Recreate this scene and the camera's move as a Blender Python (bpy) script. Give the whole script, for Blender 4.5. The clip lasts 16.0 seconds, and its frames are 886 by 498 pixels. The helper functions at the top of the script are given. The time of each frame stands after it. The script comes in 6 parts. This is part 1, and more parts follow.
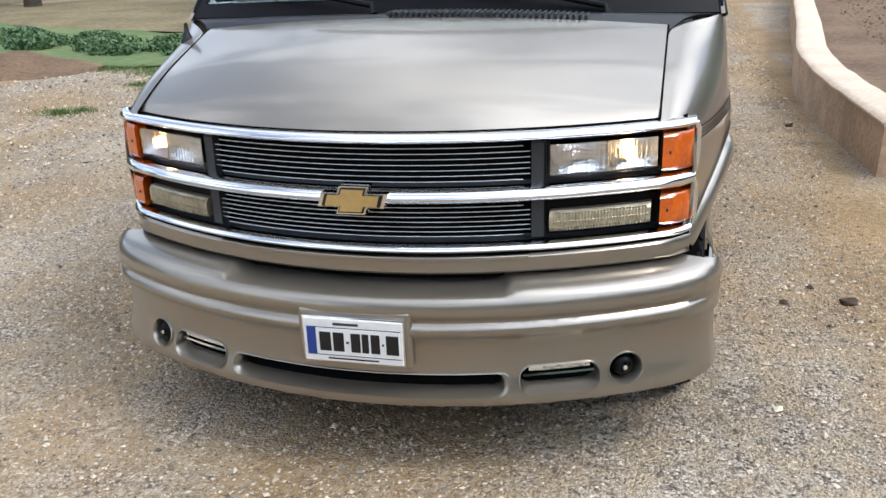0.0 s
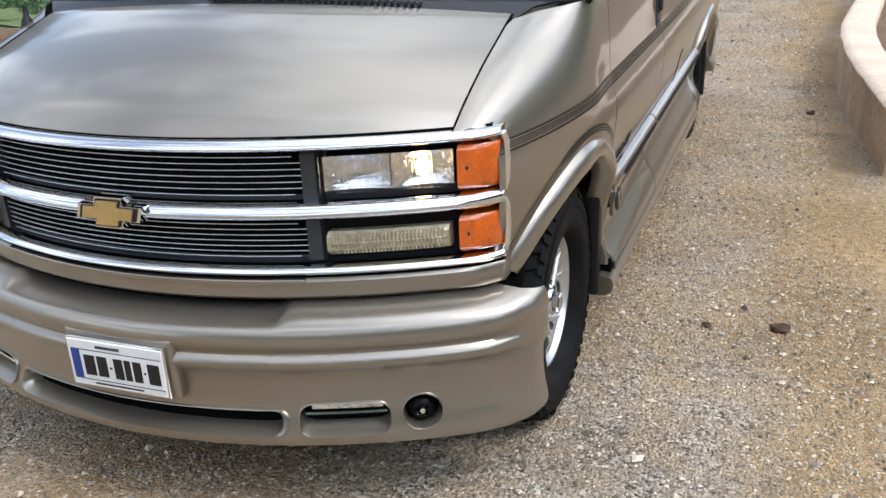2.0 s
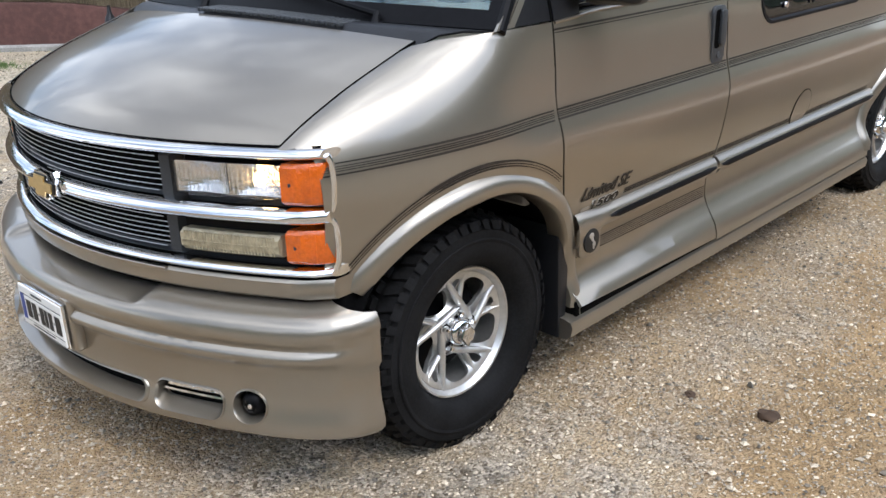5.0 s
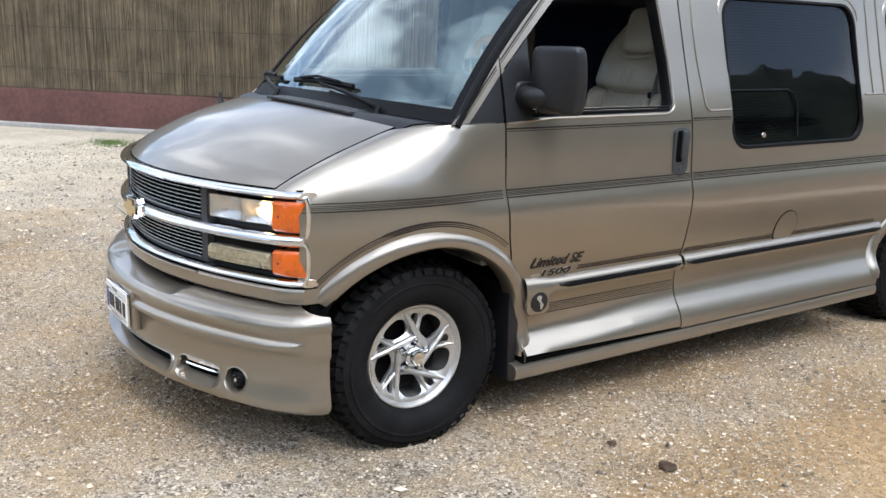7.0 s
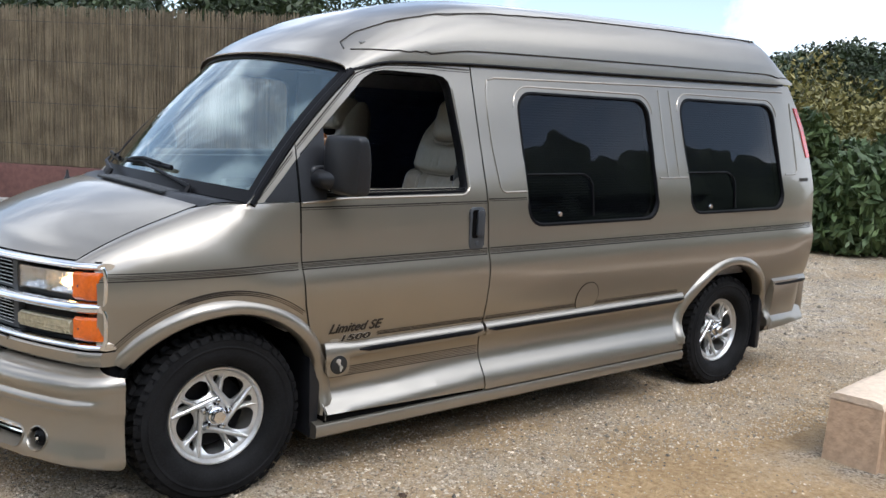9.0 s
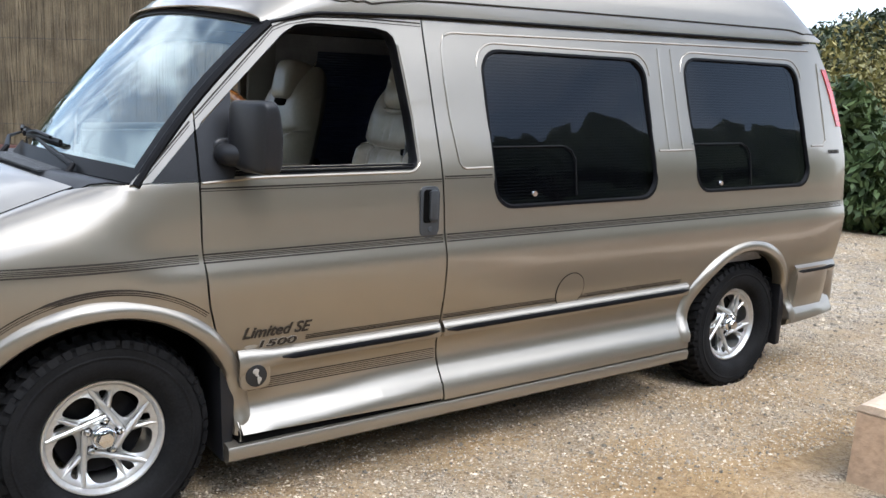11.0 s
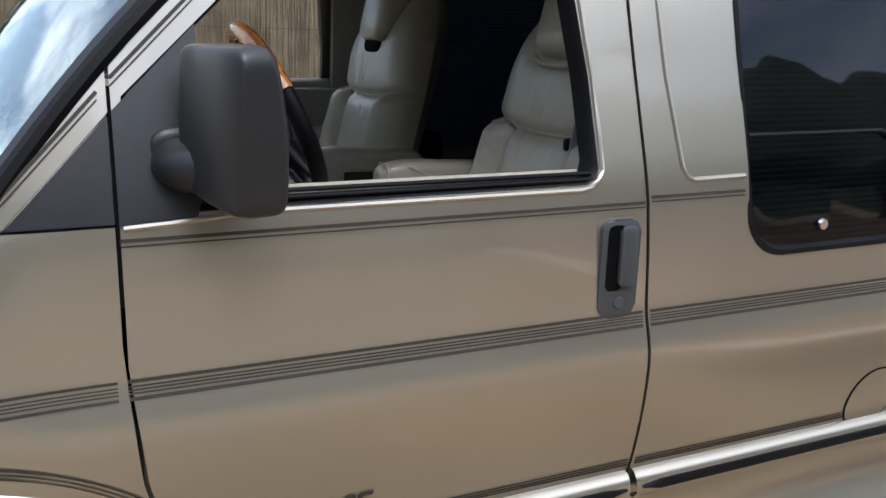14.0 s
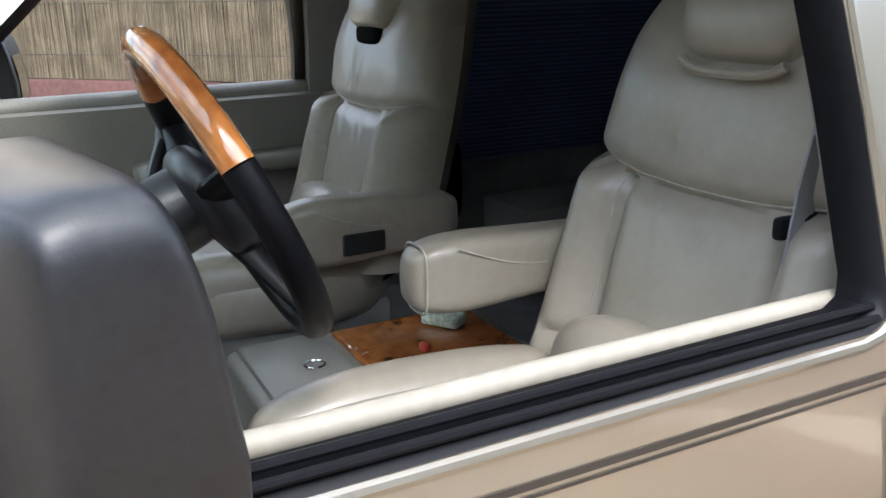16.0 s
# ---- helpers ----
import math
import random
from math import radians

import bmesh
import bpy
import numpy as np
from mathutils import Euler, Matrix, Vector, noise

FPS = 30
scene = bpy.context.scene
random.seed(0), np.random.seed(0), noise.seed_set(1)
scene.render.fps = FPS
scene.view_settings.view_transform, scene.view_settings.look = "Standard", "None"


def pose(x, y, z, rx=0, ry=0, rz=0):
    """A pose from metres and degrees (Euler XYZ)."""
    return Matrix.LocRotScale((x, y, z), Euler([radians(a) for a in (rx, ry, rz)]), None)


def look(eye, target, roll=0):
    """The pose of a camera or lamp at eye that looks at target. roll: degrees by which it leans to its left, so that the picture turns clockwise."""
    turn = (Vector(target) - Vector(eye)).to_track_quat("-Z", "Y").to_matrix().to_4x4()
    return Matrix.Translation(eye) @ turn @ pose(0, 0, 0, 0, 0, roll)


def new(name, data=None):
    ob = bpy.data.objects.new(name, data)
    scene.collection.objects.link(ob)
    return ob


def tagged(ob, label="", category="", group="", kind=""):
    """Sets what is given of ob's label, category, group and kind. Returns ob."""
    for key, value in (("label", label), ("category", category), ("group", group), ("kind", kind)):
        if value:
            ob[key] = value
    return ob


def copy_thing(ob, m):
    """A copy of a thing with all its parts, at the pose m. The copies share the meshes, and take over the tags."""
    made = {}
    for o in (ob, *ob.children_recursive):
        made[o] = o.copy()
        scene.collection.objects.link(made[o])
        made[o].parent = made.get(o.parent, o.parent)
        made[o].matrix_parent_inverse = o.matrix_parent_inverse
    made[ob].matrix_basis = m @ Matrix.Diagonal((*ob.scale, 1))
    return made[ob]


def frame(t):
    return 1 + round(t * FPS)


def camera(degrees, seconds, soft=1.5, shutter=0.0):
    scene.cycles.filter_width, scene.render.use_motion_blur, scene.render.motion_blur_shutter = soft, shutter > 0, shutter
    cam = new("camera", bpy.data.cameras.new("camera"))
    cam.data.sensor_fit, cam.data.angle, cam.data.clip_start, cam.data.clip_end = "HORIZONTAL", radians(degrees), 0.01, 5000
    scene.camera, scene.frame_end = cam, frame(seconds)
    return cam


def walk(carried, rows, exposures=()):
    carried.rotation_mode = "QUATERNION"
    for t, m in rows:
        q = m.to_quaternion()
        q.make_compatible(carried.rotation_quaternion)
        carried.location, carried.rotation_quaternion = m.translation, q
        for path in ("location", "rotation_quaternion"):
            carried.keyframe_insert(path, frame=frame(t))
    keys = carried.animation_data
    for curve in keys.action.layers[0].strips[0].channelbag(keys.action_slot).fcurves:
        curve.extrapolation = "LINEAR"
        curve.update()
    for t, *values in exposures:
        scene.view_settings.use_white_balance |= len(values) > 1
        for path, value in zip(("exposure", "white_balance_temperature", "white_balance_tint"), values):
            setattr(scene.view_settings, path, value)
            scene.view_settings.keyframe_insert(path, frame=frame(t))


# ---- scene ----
cam = camera(54.0, 16.0)
PATH = [
    (0, (0.845, -2.911, 1.498), (0.332, -1.103, 0.816), -2.1),
    (0.5, (0.958, -2.711, 1.486), (0.471, -0.881, 0.843), -0.5),
    (1, (1.103, -2.576, 1.491), (0.576, -0.759, 0.844), -2.3),
    (1.5, (1.344, -2.477, 1.503), (0.674, -0.729, 0.797), -1.4),
    (2, (1.503, -2.35, 1.494), (0.795, -0.633, 0.753), -2.5),
    (2.5, (1.637, -2.181, 1.48), (0.871, -0.493, 0.729), -2.7),
    (3, (1.805, -2.071, 1.484), (0.909, -0.458, 0.713), -4.7),
    (3.5, (1.996, -1.984, 1.494), (0.975, -0.463, 0.693), -3.4),
    (3.7, (2.052, -1.926, 1.489), (1.019, -0.418, 0.678), -3.7),
    (5.8, (2.884, -1.67, 1.534), (1.416, -0.487, 0.868), -0.6),
    (6, (2.979, -1.682, 1.528), (1.496, -0.519, 0.857), -0.8),
    (6.5, (3.279, -1.647, 1.479), (1.697, -0.571, 0.897), 1.4),
    (7, (3.547, -1.663, 1.498), (1.925, -0.583, 1.046), 2.0),
    (7.5, (3.814, -1.705, 1.497), (2.197, -0.586, 1.131), 2.3),
    (8, (4.007, -1.622, 1.503), (2.371, -0.512, 1.197), 1.0),
    (8.5, (4.157, -1.514, 1.542), (2.518, -0.402, 1.265), 3.5),
    (9, (4.159, -1.402, 1.58), (2.594, -0.19, 1.297), 2.9),
    (9.2, (4.145, -1.351, 1.575), (2.619, -0.087, 1.305), 3.0),
    (11.3, (3.765, -0.598, 1.532), (2.13, 0.496, 1.173), 1.7),
    (11.5, (3.68, -0.529, 1.53), (2.028, 0.532, 1.152), 1.3),
    (12, (3.468, -0.332, 1.528), (1.736, 0.596, 1.155), 1.3),
    (12.5, (3.221, -0.185, 1.53), (1.471, 0.69, 1.116), 0.7),
    (13, (2.94, -0.057, 1.528), (1.205, 0.829, 1.076), -0.5),
    (13.5, (2.664, 0.112, 1.52), (0.915, 0.961, 1.05), 0.8),
    (14, (2.372, 0.221, 1.533), (0.609, 1.04, 1.064), 1.9),
    (14.5, (2.099, 0.298, 1.553), (0.361, 1.176, 1.095), -0.7),
    (15, (1.875, 0.385, 1.55), (0.096, 1.145, 1.039), -0.5),
    (15.5, (1.639, 0.409, 1.57), (-0.124, 1.197, 1.046), -0.2),
    (16, (1.469, 0.471, 1.578), (-0.25, 1.331, 1.027), -0.9),
]
EXPOSURES = [(0.0, 0.34), (3.5, 0.26), (7.0, 0.50), (9.0, 0.27), (11.5, 0.68), (13.7, 0.62), (15.0, 0.95), (15.5, 1.2), (16.0, 1.6)]
walk(cam, [(t, look(eye, target, roll)) for t, eye, target, roll in PATH], EXPOSURES)

# ---- light ----
world = bpy.data.worlds.new("sky")
scene.world = world
world.use_nodes = True
wn, wl = world.node_tree.nodes, world.node_tree.links
wn.clear()
sky = wn.new("ShaderNodeTexSky")
sky.sky_type, sky.sun_disc = "NISHITA", False
SUN_ELEV, SUN_AZ = 52.0, 98.0
sky.sun_elevation, sky.sun_rotation = radians(SUN_ELEV), radians(SUN_AZ)
sky.air_density, sky.dust_density, sky.ozone_density = 1.0, 0.3, 3.0
wc = wn.new("ShaderNodeTexCoord")
wm = wn.new("ShaderNodeMapping")
wm.inputs["Scale"].default_value = (1.1, 2.4, 2.0)
wm.inputs["Rotation"].default_value = (0.0, 0.25, 0.5)
wz = wn.new("ShaderNodeTexNoise")
wz.inputs["Scale"].default_value, wz.inputs["Detail"].default_value, wz.inputs["Roughness"].default_value = 1.6, 9.0, 0.60
wz.inputs["Distortion"].default_value = 0.5
wr = wn.new("ShaderNodeValToRGB")
wr.color_ramp.elements[0].position, wr.color_ramp.elements[1].position = 0.445, 0.65
wr.color_ramp.elements[0].color, wr.color_ramp.elements[1].color = (0.13, 0.13, 0.13, 1), (1, 1, 1, 1)      # thin veil between the clouds
cloud = wn.new("ShaderNodeMix")
cloud.data_type = "RGBA"
cloud.inputs[7].default_value = (12.3, 13.2, 14.8, 1)
back = wn.new("ShaderNodeBackground")
back.inputs["Strength"].default_value = 0.14
wout = wn.new("ShaderNodeOutputWorld")
wl.new(wc.outputs["Generated"], wm.inputs["Vector"])
wl.new(wm.outputs["Vector"], wz.inputs["Vector"])
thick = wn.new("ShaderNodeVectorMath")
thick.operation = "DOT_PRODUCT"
thick.inputs[1].default_value = (0.045, 0.005, 0.045)      # cover raised towards sun and zenith, tuned to steer the light on the van
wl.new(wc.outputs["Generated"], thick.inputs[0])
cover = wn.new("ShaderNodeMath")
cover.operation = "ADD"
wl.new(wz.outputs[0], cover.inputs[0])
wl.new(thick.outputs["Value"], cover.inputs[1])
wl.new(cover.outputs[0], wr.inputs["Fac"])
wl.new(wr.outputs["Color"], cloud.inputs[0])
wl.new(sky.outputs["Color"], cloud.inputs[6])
# brightness added to the sky round the hidden sun, for the van's flank
glow = wn.new("ShaderNodeVectorMath")
glow.operation = "DOT_PRODUCT"
glow.inputs[1].default_value = (math.sin(radians(SUN_AZ)) * math.cos(radians(SUN_ELEV)), math.cos(radians(SUN_AZ)) * math.cos(radians(SUN_ELEV)), math.sin(radians(SUN_ELEV)))
wl.new(wc.outputs["Generated"], glow.inputs[0])
gain = wn.new("ShaderNodeMapRange")
gain.interpolation_type = "SMOOTHSTEP"
gain.inputs[1].default_value, gain.inputs[2].default_value = 0.55, 1.0
gain.inputs[3].default_value, gain.inputs[4].default_value = 1.0, 1.9
wl.new(glow.outputs["Value"], gain.inputs[0])
lit = wn.new("ShaderNodeVectorMath")
lit.operation = "SCALE"
wl.new(cloud.outputs[2], lit.inputs[0])
wl.new(gain.outputs[0], lit.inputs["Scale"])
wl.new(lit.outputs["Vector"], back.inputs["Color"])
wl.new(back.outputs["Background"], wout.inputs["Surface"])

sun = new("sun", bpy.data.lights.new("sun", "SUN"))
sun.data.energy, sun.data.angle, sun.data.color = 1.3, radians(18), (1.0, 0.96, 0.91)
sa, se = radians(SUN_AZ), radians(SUN_ELEV)
sun.matrix_world = look((0, 0, 0), (-math.sin(sa) * math.cos(se), -math.cos(sa) * math.cos(se), -math.sin(se)))


# ---- materials ----
def material(name, color, rough=0.5, metal=0.0, coat=0.0, vary=0.12, scale=6.0, fine=60.0, bump=0.0, bump_scale=200.0, trans=0.0, ior=1.45,
             second=None, spread=(0.4, 0.6), emit=None, sheen=0.0, rough_vary=0.0, coords="Object", spec=0.5):
    m = bpy.data.materials.new(name)
    m.use_nodes = True
    n, l = m.node_tree.nodes, m.node_tree.links
    p = n["Principled BSDF"]
    p.inputs["Roughness"].default_value, p.inputs["Metallic"].default_value = rough, metal
    p.inputs["Coat Weight"].default_value, p.inputs["Coat Roughness"].default_value = coat, 0.04
    p.inputs["Transmission Weight"].default_value, p.inputs["IOR"].default_value = trans, ior
    p.inputs["Sheen Weight"].default_value = sheen
    tc = n.new("ShaderNodeTexCoord")
    a, b = n.new("ShaderNodeTexNoise"), n.new("ShaderNodeTexNoise")
    a.inputs["Scale"].default_value, a.inputs["Detail"].default_value = scale, 5
    b.inputs["Scale"].default_value, b.inputs["Detail"].default_value = fine, 4
    l.new(tc.outputs[coords], a.inputs["Vector"])
    l.new(tc.outputs[coords], b.inputs["Vector"])
    add = n.new("ShaderNodeMath")
    add.operation = "ADD"
    half = n.new("ShaderNodeMath")
    half.operation = "MULTIPLY"
    half.inputs[1].default_value = 0.5
    l.new(a.outputs[0], add.inputs[0])
    l.new(b.outputs[0], add.inputs[1])
    l.new(add.outputs[0], half.inputs[0])
    ramp = n.new("ShaderNodeValToRGB")
    c1 = second or tuple(min(1.0, c * (1 + vary)) for c in color)
    c0 = color if second else tuple(c * (1 - vary) for c in color)
    ramp.color_ramp.elements[0].position, ramp.color_ramp.elements[1].position = spread
    ramp.color_ramp.elements[0].color, ramp.color_ramp.elements[1].color = (*c0, 1), (*c1, 1)
    l.new(half.outputs[0], ramp.inputs["Fac"])
    l.new(ramp.outputs["Color"], p.inputs["Base Color"])
    if rough_vary:
        rr = n.new("ShaderNodeMapRange")
        rr.inputs[1].default_value, rr.inputs[2].default_value = 0.3, 0.7
        rr.inputs[3].default_value, rr.inputs[4].default_value = rough - rough_vary, rough + rough_vary
        l.new(a.outputs[0], rr.inputs[0])
        l.new(rr.outputs[0], p.inputs["Roughness"])
    if bump:
        c = n.new("ShaderNodeTexNoise")
        c.inputs["Scale"].default_value, c.inputs["Detail"].default_value = bump_scale, 3
        l.new(tc.outputs[coords], c.inputs["Vector"])
        bn = n.new("ShaderNodeBump")
        bn.inputs["Strength"].default_value, bn.inputs["Distance"].default_value = bump, 0.01
        l.new(c.outputs[0], bn.inputs["Height"])
        l.new(bn.outputs["Normal"], p.inputs["Normal"])
    p.inputs["Specular IOR Level"].default_value = spec
    if emit:
        p.inputs["Emission Color"].default_value, p.inputs["Emission Strength"].default_value = (*emit[0], 1), emit[1]
    return m


PAINT = material("pewter_paint", (0.315, 0.281, 0.233), 0.285, 0.80, 0.8, vary=0.03, scale=3, fine=900)
CHROME = material("chrome", (0.82, 0.83, 0.85), 0.07, 1.0, vary=0.02, rough_vary=0.03)
ALLOY = material("cast_alloy", (0.62, 0.62, 0.61), 0.42, 0.9, 0.3, vary=0.06, scale=14, rough_vary=0.06)
RUBBER = material("tyre_rubber", (0.006, 0.006, 0.0065), 0.75, vary=0.5, scale=9, fine=120, bump=0.15, bump_scale=300, spec=0.2)
BLACK = material("black_plastic", (0.009, 0.0095, 0.0115), 0.38, vary=0.25, scale=8, fine=200, bump=0.03, bump_scale=700)
SATIN = material("satin_black_trim", (0.004, 0.004, 0.005), 0.42, vary=0.2, spec=0.14)
# near-black painted in for shade in gaps and recesses; black parts too
DARK = material("gap_shade_black", (0.004, 0.004, 0.004), 0.9, vary=0.2, spec=0.03)
BAR = material("bright_billet", (0.85, 0.85, 0.84), 0.35, 0.8, vary=0.04)
GREYPL = material("grey_plastic", (0.035, 0.039, 0.044), 0.45, vary=0.15, fine=150, bump=0.08, bump_scale=500)
STRIPE = material("stripe_vinyl", (0.030, 0.024, 0.019), 0.5, vary=0.1, spec=0.25)
AMBER = material("amber_lens", (0.62, 0.11, 0.005), 0.12, coat=1.0, vary=0.12, scale=12, fine=90, bump=0.3, bump_scale=130)
RED = material("red_lens", (0.45, 0.015, 0.012), 0.12, coat=1.0, vary=0.1)
LENS = material("clear_lens", (0.95, 0.95, 0.95), 0.03, trans=1.0, ior=1.2, vary=0.0)
REFLECTOR = material("reflector", (0.84, 0.84, 0.84), 0.16, 0.95, vary=0.08, scale=18, bump=0.7, bump_scale=42)
FOGLENS = material("yellowed_lens", (0.43, 0.38, 0.265), 0.32, 0.35, 0.35, vary=0.2, scale=10, fine=60, bump=0.4, bump_scale=70)
BULB = material("lit_bulb", (1, 0.8, 0.5), 0.3, emit=((1.0, 0.62, 0.26), 9.0))
GLASS = material("clear_glass", (0.80, 0.93, 0.90), 0.0, trans=1.0, ior=1.95, vary=0.0)
GLASS.node_tree.nodes["Principled BSDF"].inputs["Specular Tint"].default_value = (0.70, 0.93, 1.0, 1)      # the windscreen's reflections are tinted pale blue
TINT = material("tinted_glass", (0.052, 0.055, 0.064), 0.015, trans=1.0, ior=1.38, vary=0.0)
LEATHER = material("taupe_leather", (0.245, 0.218, 0.178), 0.40, vary=0.05, scale=5, fine=60, bump=0.035, bump_scale=260, coat=0.15)
PIPING = material("pale_stitching", (0.33, 0.305, 0.26), 0.6)
VINYL = material("taupe_vinyl", (0.19, 0.185, 0.17), 0.5, vary=0.08, fine=200, bump=0.1, bump_scale=400)
LINING = material("dark_carpet_lining", (0.29, 0.28, 0.28), 0.9, vary=0.3, fine=300, bump=0.3, bump_scale=500)
SHADE = material("pleated_navy_fabric", (0.12, 0.14, 0.19), 0.8, vary=0.2, fine=200)
SEAL = material("beige_window_seal", (0.26, 0.232, 0.185), 0.6, vary=0.08)
GOLD = material("gold_metal", (0.62, 0.46, 0.20), 0.28, 0.7, 0.5, vary=0.08)
WHITE = material("plate_white", (0.8, 0.8, 0.78), 0.35, coat=0.4, vary=0.03)
BLUE = material("plate_blue", (0.02, 0.05, 0.25), 0.4, vary=0.05)
INK = material("black_ink", (0.01, 0.01, 0.01), 0.5, vary=0.1)
DECAL = material("decal_silver", (0.45, 0.43, 0.4), 0.3, 0.6, vary=0.05)
PACK = material("pale_packet", (0.55, 0.62, 0.55), 0.5, vary=0.35, scale=60, fine=200)
BELT = material("grey_webbing", (0.17, 0.17, 0.18), 0.55, vary=0.1, scale=20, fine=300, sheen=0.3)
REDMET = material("red_enamel", (0.5, 0.05, 0.03), 0.3, vary=0.1)


def let_through(m, color, share):
    """Cloth through which some of the daylight behind it shows."""
    n, l = m.node_tree.nodes, m.node_tree.links
    t, x = n.new("ShaderNodeBsdfTranslucent"), n.new("ShaderNodeMixShader")
    t.inputs["Color"].default_value = (*color, 1)
    x.inputs[0].default_value = share
    l.new(n["Principled BSDF"].outputs[0], x.inputs[1])
    l.new(t.outputs[0], x.inputs[2])
    l.new(x.outputs[0], n["Material Output"].inputs["Surface"])


let_through(SHADE, (0.16, 0.19, 0.27), 0.5)


def wood_material():
    m = material("burl_wood", (0.20, 0.055, 0.012), 0.18, coat=1.0, second=(0.46, 0.17, 0.045), spread=(0.35, 0.62), scale=9, fine=38)
    return m


WOOD = wood_material()
RENDERED = material("salmon_render", (0.44, 0.31, 0.21), 0.85, vary=0.2, scale=2.6, fine=26, bump=0.5, bump_scale=42)
COPING = material("pale_render_coping", (0.62, 0.49, 0.37), 0.85, vary=0.12, scale=3, fine=30, bump=0.5, bump_scale=55)
REDWALL = material("dark_red_render", (0.10, 0.045, 0.038), 0.8, vary=0.2, scale=1.4, fine=14, bump=0.3, bump_scale=40)
SOIL = material("brown_soil", (0.10, 0.06, 0.034), 0.95, second=(0.21, 0.135, 0.08), scale=1.6, fine=22, bump=1.0, bump_scale=18, spread=(0.35, 0.65))
CONCRETE = material("grey_concrete", (0.30, 0.29, 0.27), 0.9, vary=0.2, scale=4, fine=40, bump=0.4, bump_scale=60)
STONE = material("limestone_chips", (0.43, 0.375, 0.305), 0.85, vary=0.25, scale=30, fine=200)
BARK = material("bark", (0.07, 0.055, 0.042), 0.9, vary=0.3, scale=9, fine=50, bump=0.8, bump_scale=40)
STICK = material("dead_leaf", (0.06, 0.035, 0.02), 0.8, vary=0.2)


def by_island(m, lo, hi, random_object=False):
    """Colour that differs from piece to piece of one mesh."""
    n, l = m.node_tree.nodes, m.node_tree.links
    g = n.new("ShaderNodeObjectInfo") if random_object else n.new("ShaderNodeNewGeometry")
    out = g.outputs["Random"] if random_object else g.outputs["Random Per Island"]
    ramp = n.new("ShaderNodeValToRGB")
    ramp.color_ramp.elements[0].color, ramp.color_ramp.elements[1].color = (*lo, 1), (*hi, 1)
    l.new(out, ramp.inputs["Fac"])
    p = n["Principled BSDF"]
    old = p.inputs["Base Color"].links[0].from_socket
    mix = n.new("ShaderNodeMix")
    mix.data_type, mix.blend_type = "RGBA", "MULTIPLY"
    mix.inputs[0].default_value = 1.0
    l.new(old, mix.inputs[6])
    l.new(ramp.outputs["Color"], mix.inputs[7])
    l.new(mix.outputs[2], p.inputs["Base Color"])
    return m


def leaf_material(name, color, second):
    m = material(name, color, 0.55, second=second, scale=0.7, fine=5, coords="Object")
    p = m.node_tree.nodes["Principled BSDF"]
    p.inputs["Subsurface Weight"].default_value = 0.0
    return by_island(m, (0.55, 0.6, 0.5), (1.35, 1.3, 1.2))


OLIVE = leaf_material("olive_foliage", (0.040, 0.055, 0.028), (0.075, 0.09, 0.05))
PINE = leaf_material("dark_foliage", (0.018, 0.032, 0.014), (0.045, 0.065, 0.026))
SHRUB = leaf_material("shrub_foliage", (0.040, 0.070, 0.026), (0.085, 0.125, 0.05))
DRY = leaf_material("yellowing_foliage", (0.13, 0.12, 0.035), (0.22, 0.19, 0.07))
CROP = leaf_material("crop_foliage", (0.06, 0.13, 0.055), (0.12, 0.2, 0.09))
GRASS = leaf_material("grass_blades", (0.07, 0.13, 0.03), (0.14, 0.2, 0.06))
by_island(STONE, (0.25, 0.25, 0.25), (1.7, 1.63, 1.5))
REED = by_island(material("reed_stalks", (0.150, 0.123, 0.086), 0.8, vary=0.3, scale=3, fine=60), (0.68, 0.66, 0.64), (1.3, 1.27, 1.2))
HILL = material("wooded_hill", (0.028, 0.042, 0.026), 0.95, second=(0.075, 0.095, 0.06), scale=0.05, fine=0.35, bump=1.0, bump_scale=0.3)


